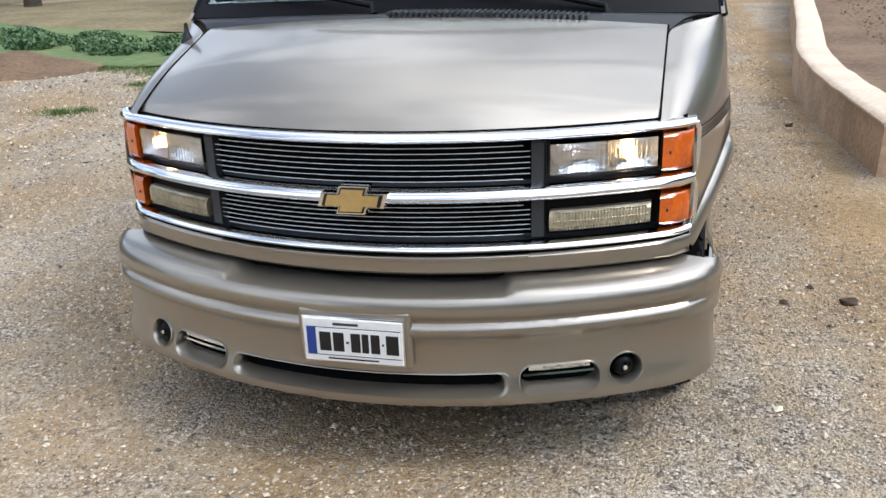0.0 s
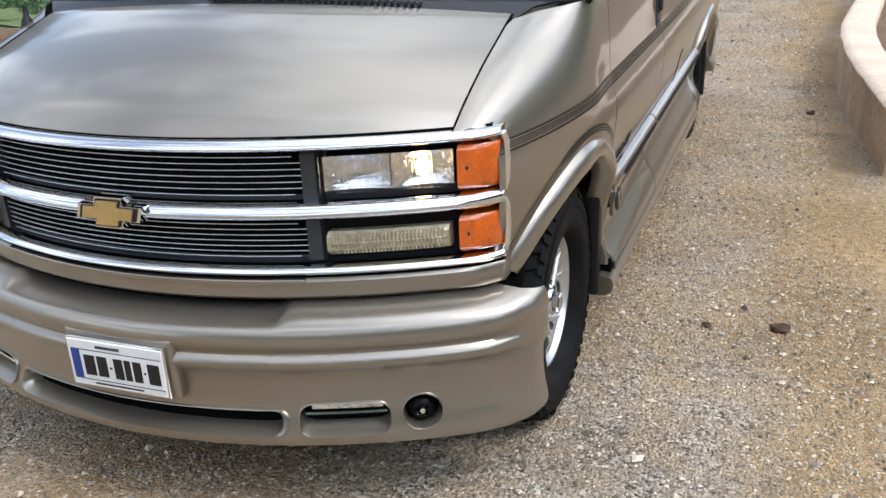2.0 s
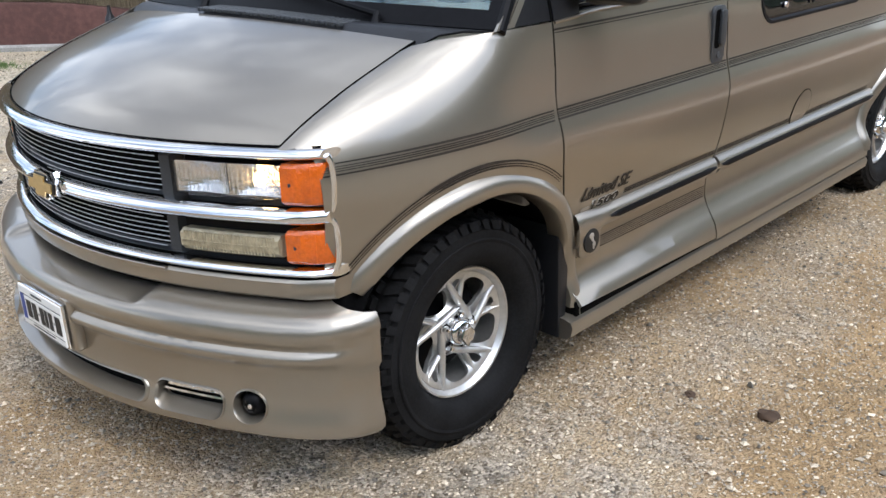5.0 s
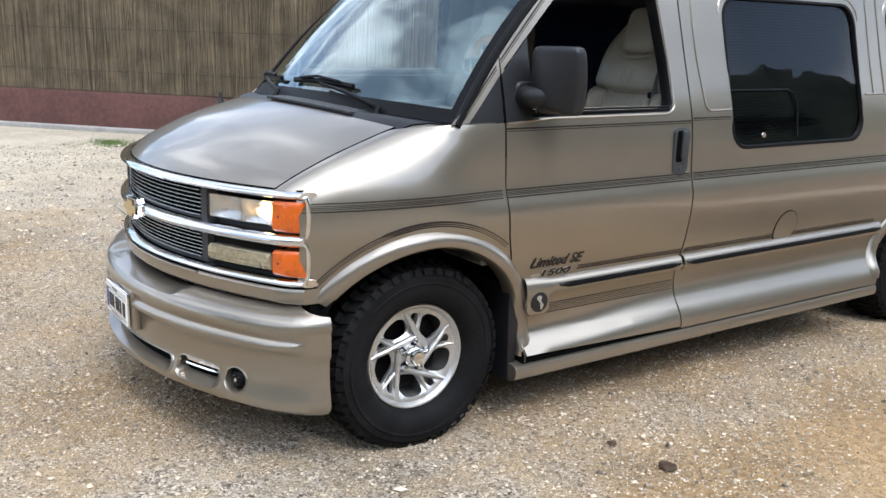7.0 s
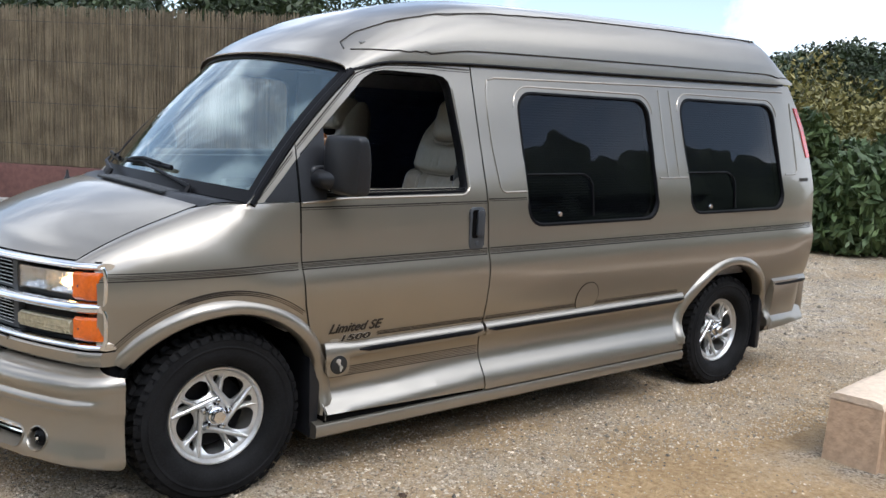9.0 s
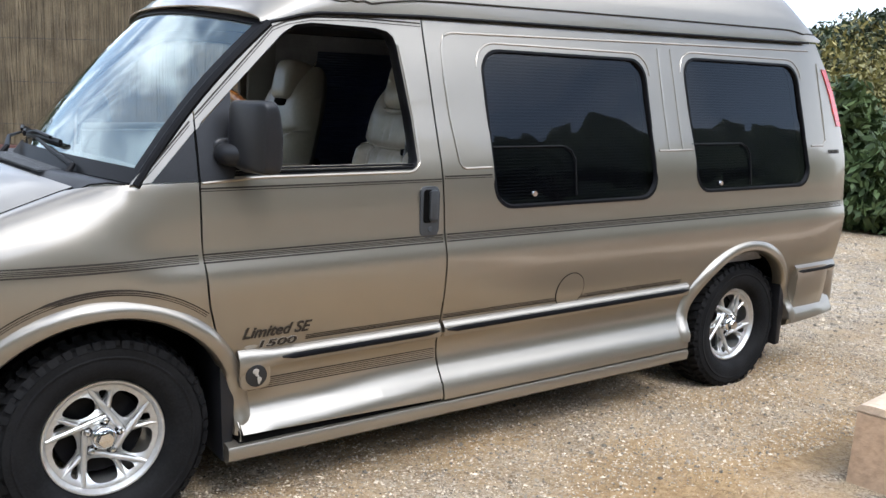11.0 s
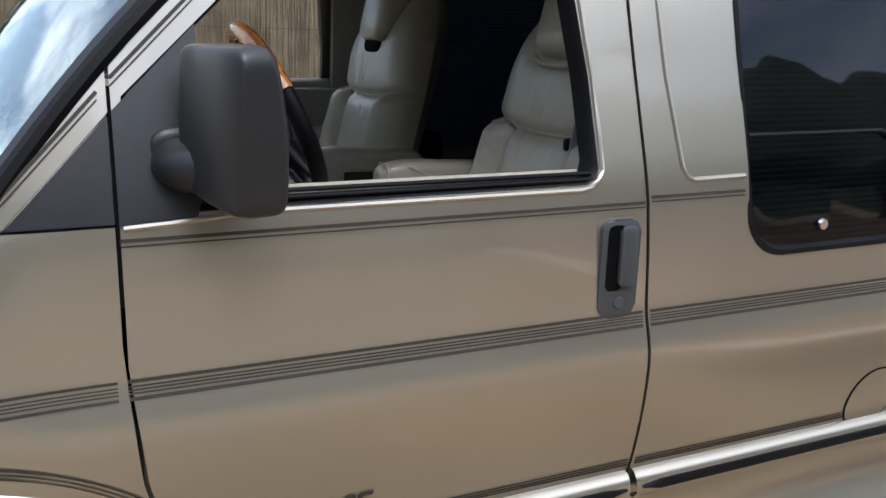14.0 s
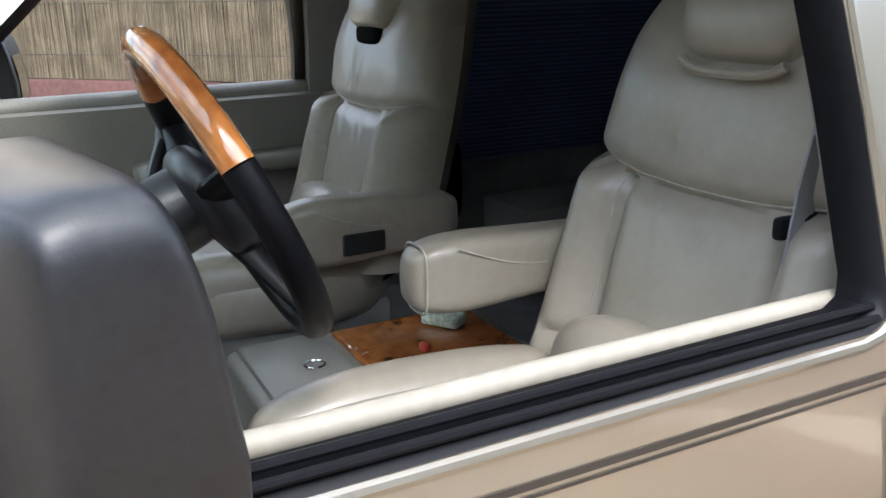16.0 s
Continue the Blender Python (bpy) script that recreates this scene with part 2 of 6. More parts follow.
def ground_material():
    m = bpy.data.materials.new("gravel_track")
    m.use_nodes = True
    n, l = m.node_tree.nodes, m.node_tree.links
    p = n["Principled BSDF"]
    p.inputs["Roughness"].default_value = 0.9
    tc = n.new("ShaderNodeTexCoord")

    def noise_at(scale, detail=5, rough=0.55, off=(0, 0, 0), stretch=(1, 1, 1)):
        mp = n.new("ShaderNodeMapping")
        mp.inputs["Location"].default_value, mp.inputs["Scale"].default_value = off, stretch
        t = n.new("ShaderNodeTexNoise")
        t.inputs["Scale"].default_value, t.inputs["Detail"].default_value, t.inputs["Roughness"].default_value = scale, detail, rough
        l.new(tc.outputs["Object"], mp.inputs["Vector"])
        l.new(mp.outputs["Vector"], t.inputs["Vector"])
        return t.outputs[0]

    def ramp(src, a, b, ca, cb):
        r = n.new("ShaderNodeValToRGB")
        r.color_ramp.elements[0].position, r.color_ramp.elements[1].position = a, b
        r.color_ramp.elements[0].color, r.color_ramp.elements[1].color = (*ca, 1), (*cb, 1)
        l.new(src, r.inputs["Fac"])
        return r.outputs["Color"]

    def mix(f, a, b, kind="MIX"):
        x = n.new("ShaderNodeMix")
        x.data_type, x.blend_type = "RGBA", kind
        if isinstance(f, float):
            x.inputs[0].default_value = f
        else:
            l.new(f, x.inputs[0])
        l.new(a, x.inputs[6])
        l.new(b, x.inputs[7])
        return x.outputs[2]

    v = n.new("ShaderNodeTexVoronoi")
    v.inputs["Scale"].default_value = 88
    l.new(tc.outputs["Object"], v.inputs["Vector"])
    v2 = n.new("ShaderNodeTexVoronoi")
    v2.inputs["Scale"].default_value = 170
    l.new(tc.outputs["Object"], v2.inputs["Vector"])
    sep = n.new("ShaderNodeSeparateColor")
    l.new(v.outputs["Color"], sep.inputs[0])
    chips = ramp(sep.outputs[0], 0.05, 0.95, (0.095, 0.074, 0.052), (0.70, 0.615, 0.51))
    sep2 = n.new("ShaderNodeSeparateColor")
    l.new(v2.outputs["Color"], sep2.inputs[0])
    dust = ramp(sep2.outputs[1], 0.0, 1.0, (0.25, 0.185, 0.115), (0.66, 0.545, 0.39))
    base = mix(ramp(noise_at(7, 6), 0.42, 0.60, (0, 0, 0), (1, 1, 1)), chips, dust)
    clay = ramp(noise_at(30, 6), 0.3, 0.7, (0.30, 0.185, 0.082), (0.54, 0.375, 0.20))
    base = mix(ramp(noise_at(0.55, 7, 0.6, (3.1, 7.7, 0), (1.0, 0.55, 1)), 0.45, 0.60, (0, 0, 0), (0.9, 0.9, 0.9)), base, clay)
    # worn clay line that runs beside the low wall
    xyz = n.new("ShaderNodeSeparateXYZ")
    l.new(tc.outputs["Object"], xyz.inputs[0])
    wob = n.new("ShaderNodeMath")
    wob.operation = "MULTIPLY_ADD"
    wob.inputs[1].default_value = 0.75
    l.new(noise_at(1.6, 6, 0.65, (1, 4, 0), (1, 0.6, 1)), wob.inputs[0])
    l.new(xyz.outputs[0], wob.inputs[2])
    near = n.new("ShaderNodeMath")
    near.operation = "SUBTRACT"
    near.inputs[1].default_value = 2.06
    l.new(wob.outputs[0], near.inputs[0])
    size = n.new("ShaderNodeMath")
    size.operation = "ABSOLUTE"
    l.new(near.outputs[0], size.inputs[0])
    base = mix(ramp(size.outputs[0], 0.08, 0.26, (0.9, 0.9, 0.9), (0, 0, 0)), base, clay)
    # clay drift before the end of the low wall
    def spot(cx, cy, r0, r1, share, src, wobble=0.8):
        sub = n.new("ShaderNodeVectorMath")
        sub.operation = "SUBTRACT"
        sub.inputs[1].default_value = (cx, cy, 0)
        l.new(tc.outputs["Object"], sub.inputs[0])
        length = n.new("ShaderNodeVectorMath")
        length.operation = "LENGTH"
        l.new(sub.outputs["Vector"], length.inputs[0])
        w = n.new("ShaderNodeMath")
        w.operation = "MULTIPLY_ADD"
        w.inputs[1].default_value = wobble
        l.new(noise_at(1.9, 7, 0.68, (cx, cy, 0)), w.inputs[0])
        l.new(length.outputs["Value"], w.inputs[2])
        fit = n.new("ShaderNodeMapRange")
        fit.inputs[1].default_value, fit.inputs[2].default_value = r0 + wobble * 0.5, r1 + wobble * 0.5
        fit.inputs[3].default_value, fit.inputs[4].default_value = share, 0.0
        l.new(w.outputs[0], fit.inputs[0])
        return mix(fit.outputs[0], base, src)

    base = spot(2.5, 1.85, 0.55, 1.0, 0.92, clay, 1.1)
    base = spot(-2.4, -2.2, 0.6, 2.2, 0.7, clay, 2.2)
    # bleached stony ground that runs up to the fence
    bleached = ramp(sep.outputs[1], 0.0, 1.0, (0.48, 0.42, 0.31), (0.86, 0.785, 0.64))
    base = spot(-10.5, -2.6, 4.2, 7.6, 0.9, bleached, 3.2)
    litter = ramp(noise_at(60, 4), 0.3, 0.7, (0.10, 0.075, 0.045), (0.24, 0.18, 0.11))
    base = mix(ramp(noise_at(0.9, 8, 0.7, (5, 1, 0), (0.8, 1.3, 1)), 0.585, 0.68, (0, 0, 0), (0.75, 0.75, 0.75)), base, litter)
    tone = ramp(noise_at(1.3, 5, 0.6, (9, 2, 0)), 0.3, 0.7, (0.72, 0.70, 0.67), (1.1, 1.08, 1.05))
    base = mix(1.0, base, tone, "MULTIPLY")
    l.new(base, p.inputs["Base Color"])
    add = n.new("ShaderNodeMath")
    add.operation = "MULTIPLY_ADD"
    add.inputs[1].default_value = 0.5
    l.new(v2.outputs["Distance"], add.inputs[0])
    l.new(v.outputs["Distance"], add.inputs[2])
    bn = n.new("ShaderNodeBump")
    bn.invert = True
    bn.inputs["Strength"].default_value, bn.inputs["Distance"].default_value = 1.0, 0.014
    l.new(add.outputs[0], bn.inputs["Height"])
    l.new(bn.outputs["Normal"], p.inputs["Normal"])
    return m


GRAVEL = ground_material()
FIELD = material("grassy_field", (0.075, 0.13, 0.042), 0.95, second=(0.16, 0.19, 0.075), scale=0.5, fine=9, bump=0.8, bump_scale=25)


# ---- building helpers ----
SKEW = 0.03       # the nose sits a touch askew
RAKE = 0.014      # the body stands a little higher at its tail


def mesh_of(name, bm, mat, smooth=True, recalc=True):
    if recalc:
        bmesh.ops.recalc_face_normals(bm, faces=bm.faces[:])
    me = bpy.data.meshes.new(name)
    bm.to_mesh(me)
    bm.free()
    me.materials.append(mat)
    if smooth:
        me.polygons.foreach_set("use_smooth", [True] * len(me.polygons))
        me.set_sharp_from_angle(angle=radians(38))
    return me


def part(name, bm, mat, parent, label="", rake=True, smooth=True, thick=0.0):
    if rake:
        for v in bm.verts:
            v.co.z += RAKE * v.co.y
            v.co.y += SKEW * (v.co.x - 0.88) * max(0.0, min(1.0, (0.15 - v.co.y) / 0.5))
    if thick:
        shell(bm, thick)
    ob = new(name, mesh_of(name, bm, mat, smooth))
    ob.parent = parent
    if label:
        tagged(ob, label)
    return ob


def shell(bm, thick, mid=Vector((0, 1.8, 1.0))):
    """Gives a skin thickness, inwards from the middle of the van outwards."""
    bmesh.ops.recalc_face_normals(bm, faces=bm.faces[:])
    if sum(f.normal.dot(f.calc_center_median() - mid) * f.calc_area() for f in bm.faces) < 0:
        bmesh.ops.reverse_faces(bm, faces=bm.faces[:])
    bm.normal_update()
    faces, rim = bm.faces[:], [e for e in bm.edges if len(e.link_faces) == 1]
    twin = {v: bm.verts.new(v.co - v.normal * thick) for v in bm.verts[:]}
    for f in faces:
        bm.faces.new([twin[v] for v in reversed(f.verts)])
    for e in rim:
        a, b = e.verts
        bm.faces.new((a, b, twin[b], twin[a]))


def thing(name, label, category, group="", kind="", at=(0, 0, 0)):
    ob = new(name)
    ob.location = at
    ob.empty_display_size = 0.2
    return tagged(ob, label, category, group, kind)


def region(outline, holes, us, vs, mapping):
    """A flat outline with holes, cut along lines of u and v, and bent into space."""
    bm = bmesh.new()
    for loop in [outline, *holes]:
        ring = [bm.verts.new((u, v, 0)) for u, v in loop]
        for a, b in zip(ring, ring[1:] + ring[:1]):
            bm.edges.new((a, b))
    bmesh.ops.triangle_fill(bm, use_beauty=True, use_dissolve=False, edges=bm.edges[:], normal=(0, 0, 1))
    for values, no in ((us, (1, 0, 0)), (vs, (0, 1, 0))):
        for c in values:
            bmesh.ops.bisect_plane(bm, geom=bm.verts[:] + bm.edges[:] + bm.faces[:], dist=1e-5, plane_co=Vector(no) * c, plane_no=no)
    gu, gv = set(round(u, 4) for u in us), set(round(v, 4) for v in vs)
    loose = []
    for e in bm.edges:
        if len(e.link_faces) == 2:
            a, b = (v.co for v in e.verts)
            on = (abs(a.x - b.x) < 1e-5 and round(a.x, 4) in gu) or (abs(a.y - b.y) < 1e-5 and round(a.y, 4) in gv)
            if not on:
                loose.append(e)
    bmesh.ops.dissolve_edges(bm, edges=loose, use_verts=False)
    bmesh.ops.triangulate(bm, faces=[f for f in bm.faces if len(f.verts) > 4])
    for v in bm.verts:
        v.co = mapping(v.co.x, v.co.y)
    return bm


def lattice(rows, closed_u=False, closed_v=False, bm=None):
    """A skin over rows of points."""
    bm = bm or bmesh.new()
    vs = [[bm.verts.new(p) for p in r] for r in rows]
    nr, nc = len(vs), len(vs[0])
    for i in range(nr if closed_v else nr - 1):
        for j in range(nc if closed_u else nc - 1):
            q = [vs[i][j], vs[i][(j + 1) % nc], vs[(i + 1) % nr][(j + 1) % nc], vs[(i + 1) % nr][j]]
            bm.faces.new(q)
    return bm


def tube(points, radius, n=8, flat=1.0, bm=None, up=(0, 0, 1)):
    """A round bar along points; radius one number or one for each point."""
    pts = [Vector(p) for p in points]
    rad = radius if isinstance(radius, (list, tuple)) else [radius] * len(pts)
    rows = []
    for i, p in enumerate(pts):
        d = (pts[min(i + 1, len(pts) - 1)] - pts[max(i - 1, 0)]).normalized()
        a = d.cross(Vector(up))
        a = a.normalized() if a.length > 1e-4 else Vector((1, 0, 0))
        b = a.cross(d).normalized()
        rows.append([p + rad[i] * (math.cos(t) * a + flat * math.sin(t) * b) for t in (2 * math.pi * k / n for k in range(n))])
    bm = bm or bmesh.new()
    base = len(bm.verts)
    lattice(rows, closed_u=True, bm=bm)
    bm.verts.ensure_lookup_table()
    bm.faces.new([bm.verts[base + k] for k in range(n)])
    bm.faces.new([bm.verts[base + (len(rows) - 1) * n + k] for k in range(n)][::-1])
    return bm


def block(x0, x1, y0, y1, z0, z1, bevel=0.01, seg=2, bm=None):
    bm = bm or bmesh.new()
    made = bmesh.ops.create_cube(bm, size=1.0)
    vs = made["verts"]
    for v in vs:
        v.co = Vector(((x0 + x1) / 2 + v.co.x * (x1 - x0), (y0 + y1) / 2 + v.co.y * (y1 - y0), (z0 + z1) / 2 + v.co.z * (z1 - z0)))
    if bevel:
        es = list({e for v in vs for e in v.link_edges})
        bmesh.ops.bevel(bm, geom=es, offset=bevel, segments=seg, profile=0.5, affect="EDGES")
    return bm


def revolve(profile, n=48, axis="x", centre=(0, 0, 0), closed=False, bm=None):
    """Turns (along, radius) pairs round an axis."""
    rows = []
    for k in range(n):
        t = 2 * math.pi * k / n
        c, s = math.cos(t), math.sin(t)
        if axis == "x":
            rows.append([(centre[0] + a, centre[1] + r * c, centre[2] + r * s) for a, r in profile])
        else:
            rows.append([(centre[0] + r * c, centre[1] + a, centre[2] + r * s) for a, r in profile])
    return lattice(rows, closed_v=True, closed_u=closed, bm=bm)


def prism(loop, x0, x1, bm=None, bevel=0.0):
    """A (y, z) outline pushed along x."""
    bm = bm or bmesh.new()
    a = [bm.verts.new((x0, y, z)) for y, z in loop]
    b = [bm.verts.new((x1, y, z)) for y, z in loop]
    fa, fb = bm.faces.new(a), bm.faces.new(b[::-1])
    for i in range(len(loop)):
        j = (i + 1) % len(loop)
        bm.faces.new((a[j], a[i], b[i], b[j]))
    if bevel:
        bmesh.ops.bevel(bm, geom=list(fa.edges) + list(fb.edges), offset=bevel, segments=2, profile=0.5, affect="EDGES")
    return bm


def rounded(y0, y1, z0, z1, r, n=6, slant=0.0):
    """A rounded rectangle; slant moves its top along y."""
    pts = []
    for cy, cz, a0 in ((y1 - r, z0 + r, -90), (y1 - r, z1 - r, 0), (y0 + r, z1 - r, 90), (y0 + r, z0 + r, 180)):
        for k in range(n + 1):
            a = radians(a0 + 90 * k / n)
            y, z = cy + r * math.cos(a), cz + r * math.sin(a)
            pts.append((y + slant * (z - z0) / (z1 - z0), z))
    return pts


def arc(cy, cz, r, a0, a1, n):
    return [(cy + r * math.cos(radians(a0 + (a1 - a0) * k / n)), cz + r * math.sin(radians(a0 + (a1 - a0) * k / n))) for k in range(n + 1)]


def smooth_table(pairs, sigma, step=0.004):
    z = np.arange(pairs[0][0] - 0.1, pairs[-1][0] + 0.1, step)
    x = np.interp(z, [p[0] for p in pairs], [p[1] for p in pairs])
    k = np.exp(-0.5 * (np.arange(-40, 41) * step / sigma) ** 2)
    x = np.convolve(np.pad(x, 40, mode="edge"), k / k.sum(), "valid")
    return lambda q: float(np.interp(q, z, x))


def steps(a, b, d):
    n = max(1, int(round((b - a) / d)))
    return [a + (b - a) * k / n for k in range(n + 1)]


# ---- ground, wall, fence, distance ----
def ground_height(x, y):
    far = max(0.0, math.hypot(x, y) - 25)
    return 0.02 * far * (1 if y > 0 else 0.6) * min(1.0, far / 40)


def build_ground():
    ring = [0, 1.5, 3, 4.5, 6, 8, 10, 13, 17, 22, 30, 45, 70, 110, 180, 300, 600, 1200, 2500]
    bm = bmesh.new()
    n = 72
    rows = []
    for r in ring[1:]:
        row = []
        for k in range(n):
            a = 2 * math.pi * k / n
            x, y = r * math.cos(a), 1 + r * math.sin(a)
            z = ground_height(x, y) if r < 200 else ground_height(x / r * 200, y / r * 200)
            row.append((x, y, z))
        rows.append(row)
    lattice(rows, closed_u=True, bm=bm)
    mid = bm.verts.new((0, 1, 0))
    bm.verts.ensure_lookup_table()
    for k in range(n):
        bm.faces.new((mid, bm.verts[k], bm.verts[(k + 1) % n]))
    ob = new("ground", mesh_of("ground", bm, GRAVEL))
    tagged(ob, "pale gravel track with worn clay patches", "ground", kind="structure")


build_ground()


def patch(name, label, loop, z, mat, bumpy=0.03, cell=0.5, kind="structure", category="ground", rise=0.0):
    xs, ys = [p[0] for p in loop], [p[1] for p in loop]
    cx, cy = sum(xs) / len(xs), sum(ys) / len(ys)

    def bend(u, v):
        d = min(math.hypot(u - p, v - q) for p, q in loop)
        lift = min(1.0, d / 0.8)
        return Vector((u, v, ground_height(u, v) + z + lift * (rise + bumpy * (noise.noise((u * 1.1, v * 1.1, 3)) + 0.5 * noise.noise((u * 3, v * 3, 7))))))

    bm = region(loop, [], steps(min(xs), max(xs), cell)[1:-1], steps(min(ys), max(ys), cell)[1:-1], bend)
    ob = new(name, mesh_of(name, bm, mat))
    return tagged(ob, label, category, kind=kind)


WALL_LINE = [(2.02, 2.76), (1.97, 3.3), (1.90, 4.0), (1.85, 4.7), (1.83, 5.4), (1.86, 6.1), (1.93, 6.8), (2.05, 8.0), (2.22, 10.0), (2.47, 13.0), (2.95, 16.5), (3.9, 21.0), (5.6, 27.0)]
END_LINE = [(2.02, 2.76), (2.6, 2.95), (3.4, 3.2), (4.6, 3.6), (6.5, 4.2), (9.0, 5.0)]


def resample(line, d):
    out = [Vector(line[0])]
    for a, b in zip(line, line[1:]):
        a, b = Vector(a), Vector(b)
        n = max(1, int((b - a).length / d))
        out += [a.lerp(b, k / n) for k in range(1, n + 1)]
    return out


def wall_run(name, label, line, side, width=0.26):
    pts = resample(line, 0.18)
    body, cope = [], []
    for i, p in enumerate(pts):
        d = (pts[min(i + 1, len(pts) - 1)] - pts[max(i - 1, 0)]).normalized()
        nrm = Vector((-d.y, d.x)) * side
        h = 0.345 + 0.0045 * i * 0.6 + 0.012 * noise.noise((p.x * 2, p.y * 2, 0))
        w = 0.012 * noise.noise((p.x * 3, p.y * 3, 5))
        g = ground_height(*p)
        o, q = p - nrm * w, p + nrm * width
        body.append([(o.x - nrm.x * 0.015, o.y - nrm.y * 0.015, g - 0.15), (o.x, o.y, g + h * 0.5), (o.x + nrm.x * 0.005, o.y + nrm.y * 0.005, g + h - 0.02), (q.x, q.y, g + h - 0.02), (q.x, q.y, g - 0.15)])
        c = [(o, -0.004, -0.028), (o, -0.006, -0.012), (o, 0.012, 0.006), (o, 0.05, 0.013), (q, -0.05, 0.013), (q, -0.01, 0.004), (q, 0.004, -0.028)]
        cope.append([(a.x + nrm.x * k, a.y + nrm.y * k, g + h + z + 0.006 * noise.noise((a.x * 9, a.y * 9, z))) for a, k, z in c])
    top = thing(name, label, "wall", kind="structure")
    bm = lattice(body, closed_u=True)
    bmesh.ops.holes_fill(bm, edges=[e for e in bm.edges if len(e.link_faces) == 1], sides=8)
    part("wall_face", bm, RENDERED, top, rake=False)
    bm = lattice(cope, closed_u=True)
    bmesh.ops.holes_fill(bm, edges=bm.edges[:], sides=8)
    part("coping", bm, COPING, top, "pale worn coping", rake=False)


wall_run("wall_low", "low curving salmon rendered retaining wall", WALL_LINE, -1)
wall_run("wall_end", "low rendered retaining wall return beside the track", [(2.27, 2.83)] + END_LINE[1:], 1)
patch("soil_bed", "bare brown soil behind the low wall", [(2.25, 2.95), (2.2, 4.0), (2.1, 5.4), (2.15, 6.5), (2.35, 9), (2.75, 13.2), (3.3, 17), (4.2, 21), (6, 28), (30, 28), (30, 12), (9, 5.2), (4.6, 3.8)],
      0.29, SOIL, 0.05, 0.45)

FENCE_A, FENCE_B = Vector((-19.0, -5.9)), Vector((-7.25, 5.36))


def build_fence():
    d = (FENCE_B - FENCE_A).normalized()
    nrm = Vector((d.y, -d.x))
    L = (FENCE_B - FENCE_A).length
    drop = lambda s: 0.20 * min(1.0, max(0.0, (s / L - 0.80) / 0.10))      # the wall's top falls towards the trees
    base = thing("fence_wall", "low dark red rendered wall under the reed fence", "wall", kind="structure")
    rows = []
    for s in steps(0, L, 0.6):
        p = FENCE_A + d * s
        h = 0.62 - drop(s)
        rows.append([(p.x + nrm.x * k, p.y + nrm.y * k, z) for k, z in ((0.10, -0.2), (0.10, h - 0.04), (0.085, h), (-0.085, h), (-0.10, h - 0.04), (-0.10, -0.2))])
    bm = lattice(rows)
    bmesh.ops.holes_fill(bm, edges=bm.edges[:], sides=8)
    part("wall_face", bm, REDWALL, base, rake=False)
    rows = []
    for s in steps(0, L, 0.4):
        p = FENCE_A + d * s
        e = 0.02 * noise.noise((s, 0, 3))
        rows.append([(p.x + nrm.x * k, p.y + nrm.y * k, z) for k, z in ((0.098, -0.1), (0.098, 0.075), (0.20 + e, 0.07), (0.225 + e, 0.055), (0.235 + e, -0.1))])
    bm = lattice(rows)
    bmesh.ops.holes_fill(bm, edges=bm.edges[:], sides=6)
    part("footing", bm, CONCRETE, base, "grey concrete footing", rake=False)
    fence = thing("reed_fence", "tall brown brushwood reed screen wired on posts", "fence")
    for s in steps(0.3, L - 0.3, 2.4):
        p = FENCE_A + d * s - nrm * 0.05
        part("post", tube([(p.x, p.y, 0.4), (p.x, p.y, 3.0)], 0.03, 8), GREYPL, fence, rake=False)
    rnd = random.Random(4)
    verts, faces = [], []
    for layer, count in ((0.0, int(L / 0.009)), (0.03, int(L / 0.012))):
        for k in range(count):
            s = L * (k + rnd.random()) / count
            p = FENCE_A + d * s + nrm * (layer + rnd.uniform(-0.012, 0.012))
            lean, h, w = rnd.gauss(0, 0.035), 3.06 + rnd.gauss(0, 0.035), rnd.uniform(0.004, 0.0085)
            z0 = 0.63 - drop(s)
            if layer and rnd.random() < 0.6:
                z0 = rnd.uniform(0.62, 2.2)
                h = min(h, z0 + rnd.uniform(0.4, 1.2))
            b = len(verts)
            mid = d * lean * 0.5 + nrm * rnd.uniform(0, 0.012)
            for q, z in ((p, z0), (p + mid, (z0 + h) / 2), (p + d * lean, h)):
                verts += [(q.x - d.x * w, q.y - d.y * w, z), (q.x + nrm.x * w, q.y + nrm.y * w, z), (q.x + d.x * w, q.y + d.y * w, z)]
            for i in (0, 3):
                faces += [(b + i, b + i + 1, b + i + 4, b + i + 3), (b + i + 1, b + i + 2, b + i + 5, b + i + 4)]
    me = bpy.data.meshes.new("reeds")
    me.from_pydata(verts, [], faces)
    me.materials.append(REED)
    reeds = new("reeds", me)
    reeds.parent = fence
    tagged(reeds, "brown dry reed stalks", kind="stuff")
    bm = bmesh.new()
    rows = [[(p.x - nrm.x * 0.03, p.y - nrm.y * 0.03, z) for z in (0.52, 2.95)] for p in (FENCE_A, FENCE_B)]
    lattice(rows, bm=bm)
    part("mat_backing", bm, REED, fence, rake=False, thick=0.02)
    for z in (0.95, 1.6, 2.25, 2.85):
        p, q = FENCE_A + nrm * 0.05, FENCE_B + nrm * 0.05
        part("wire", tube([(p.x, p.y, z), (q.x, q.y, z)], 0.003, 5), GREYPL, fence, rake=False)


build_fence()


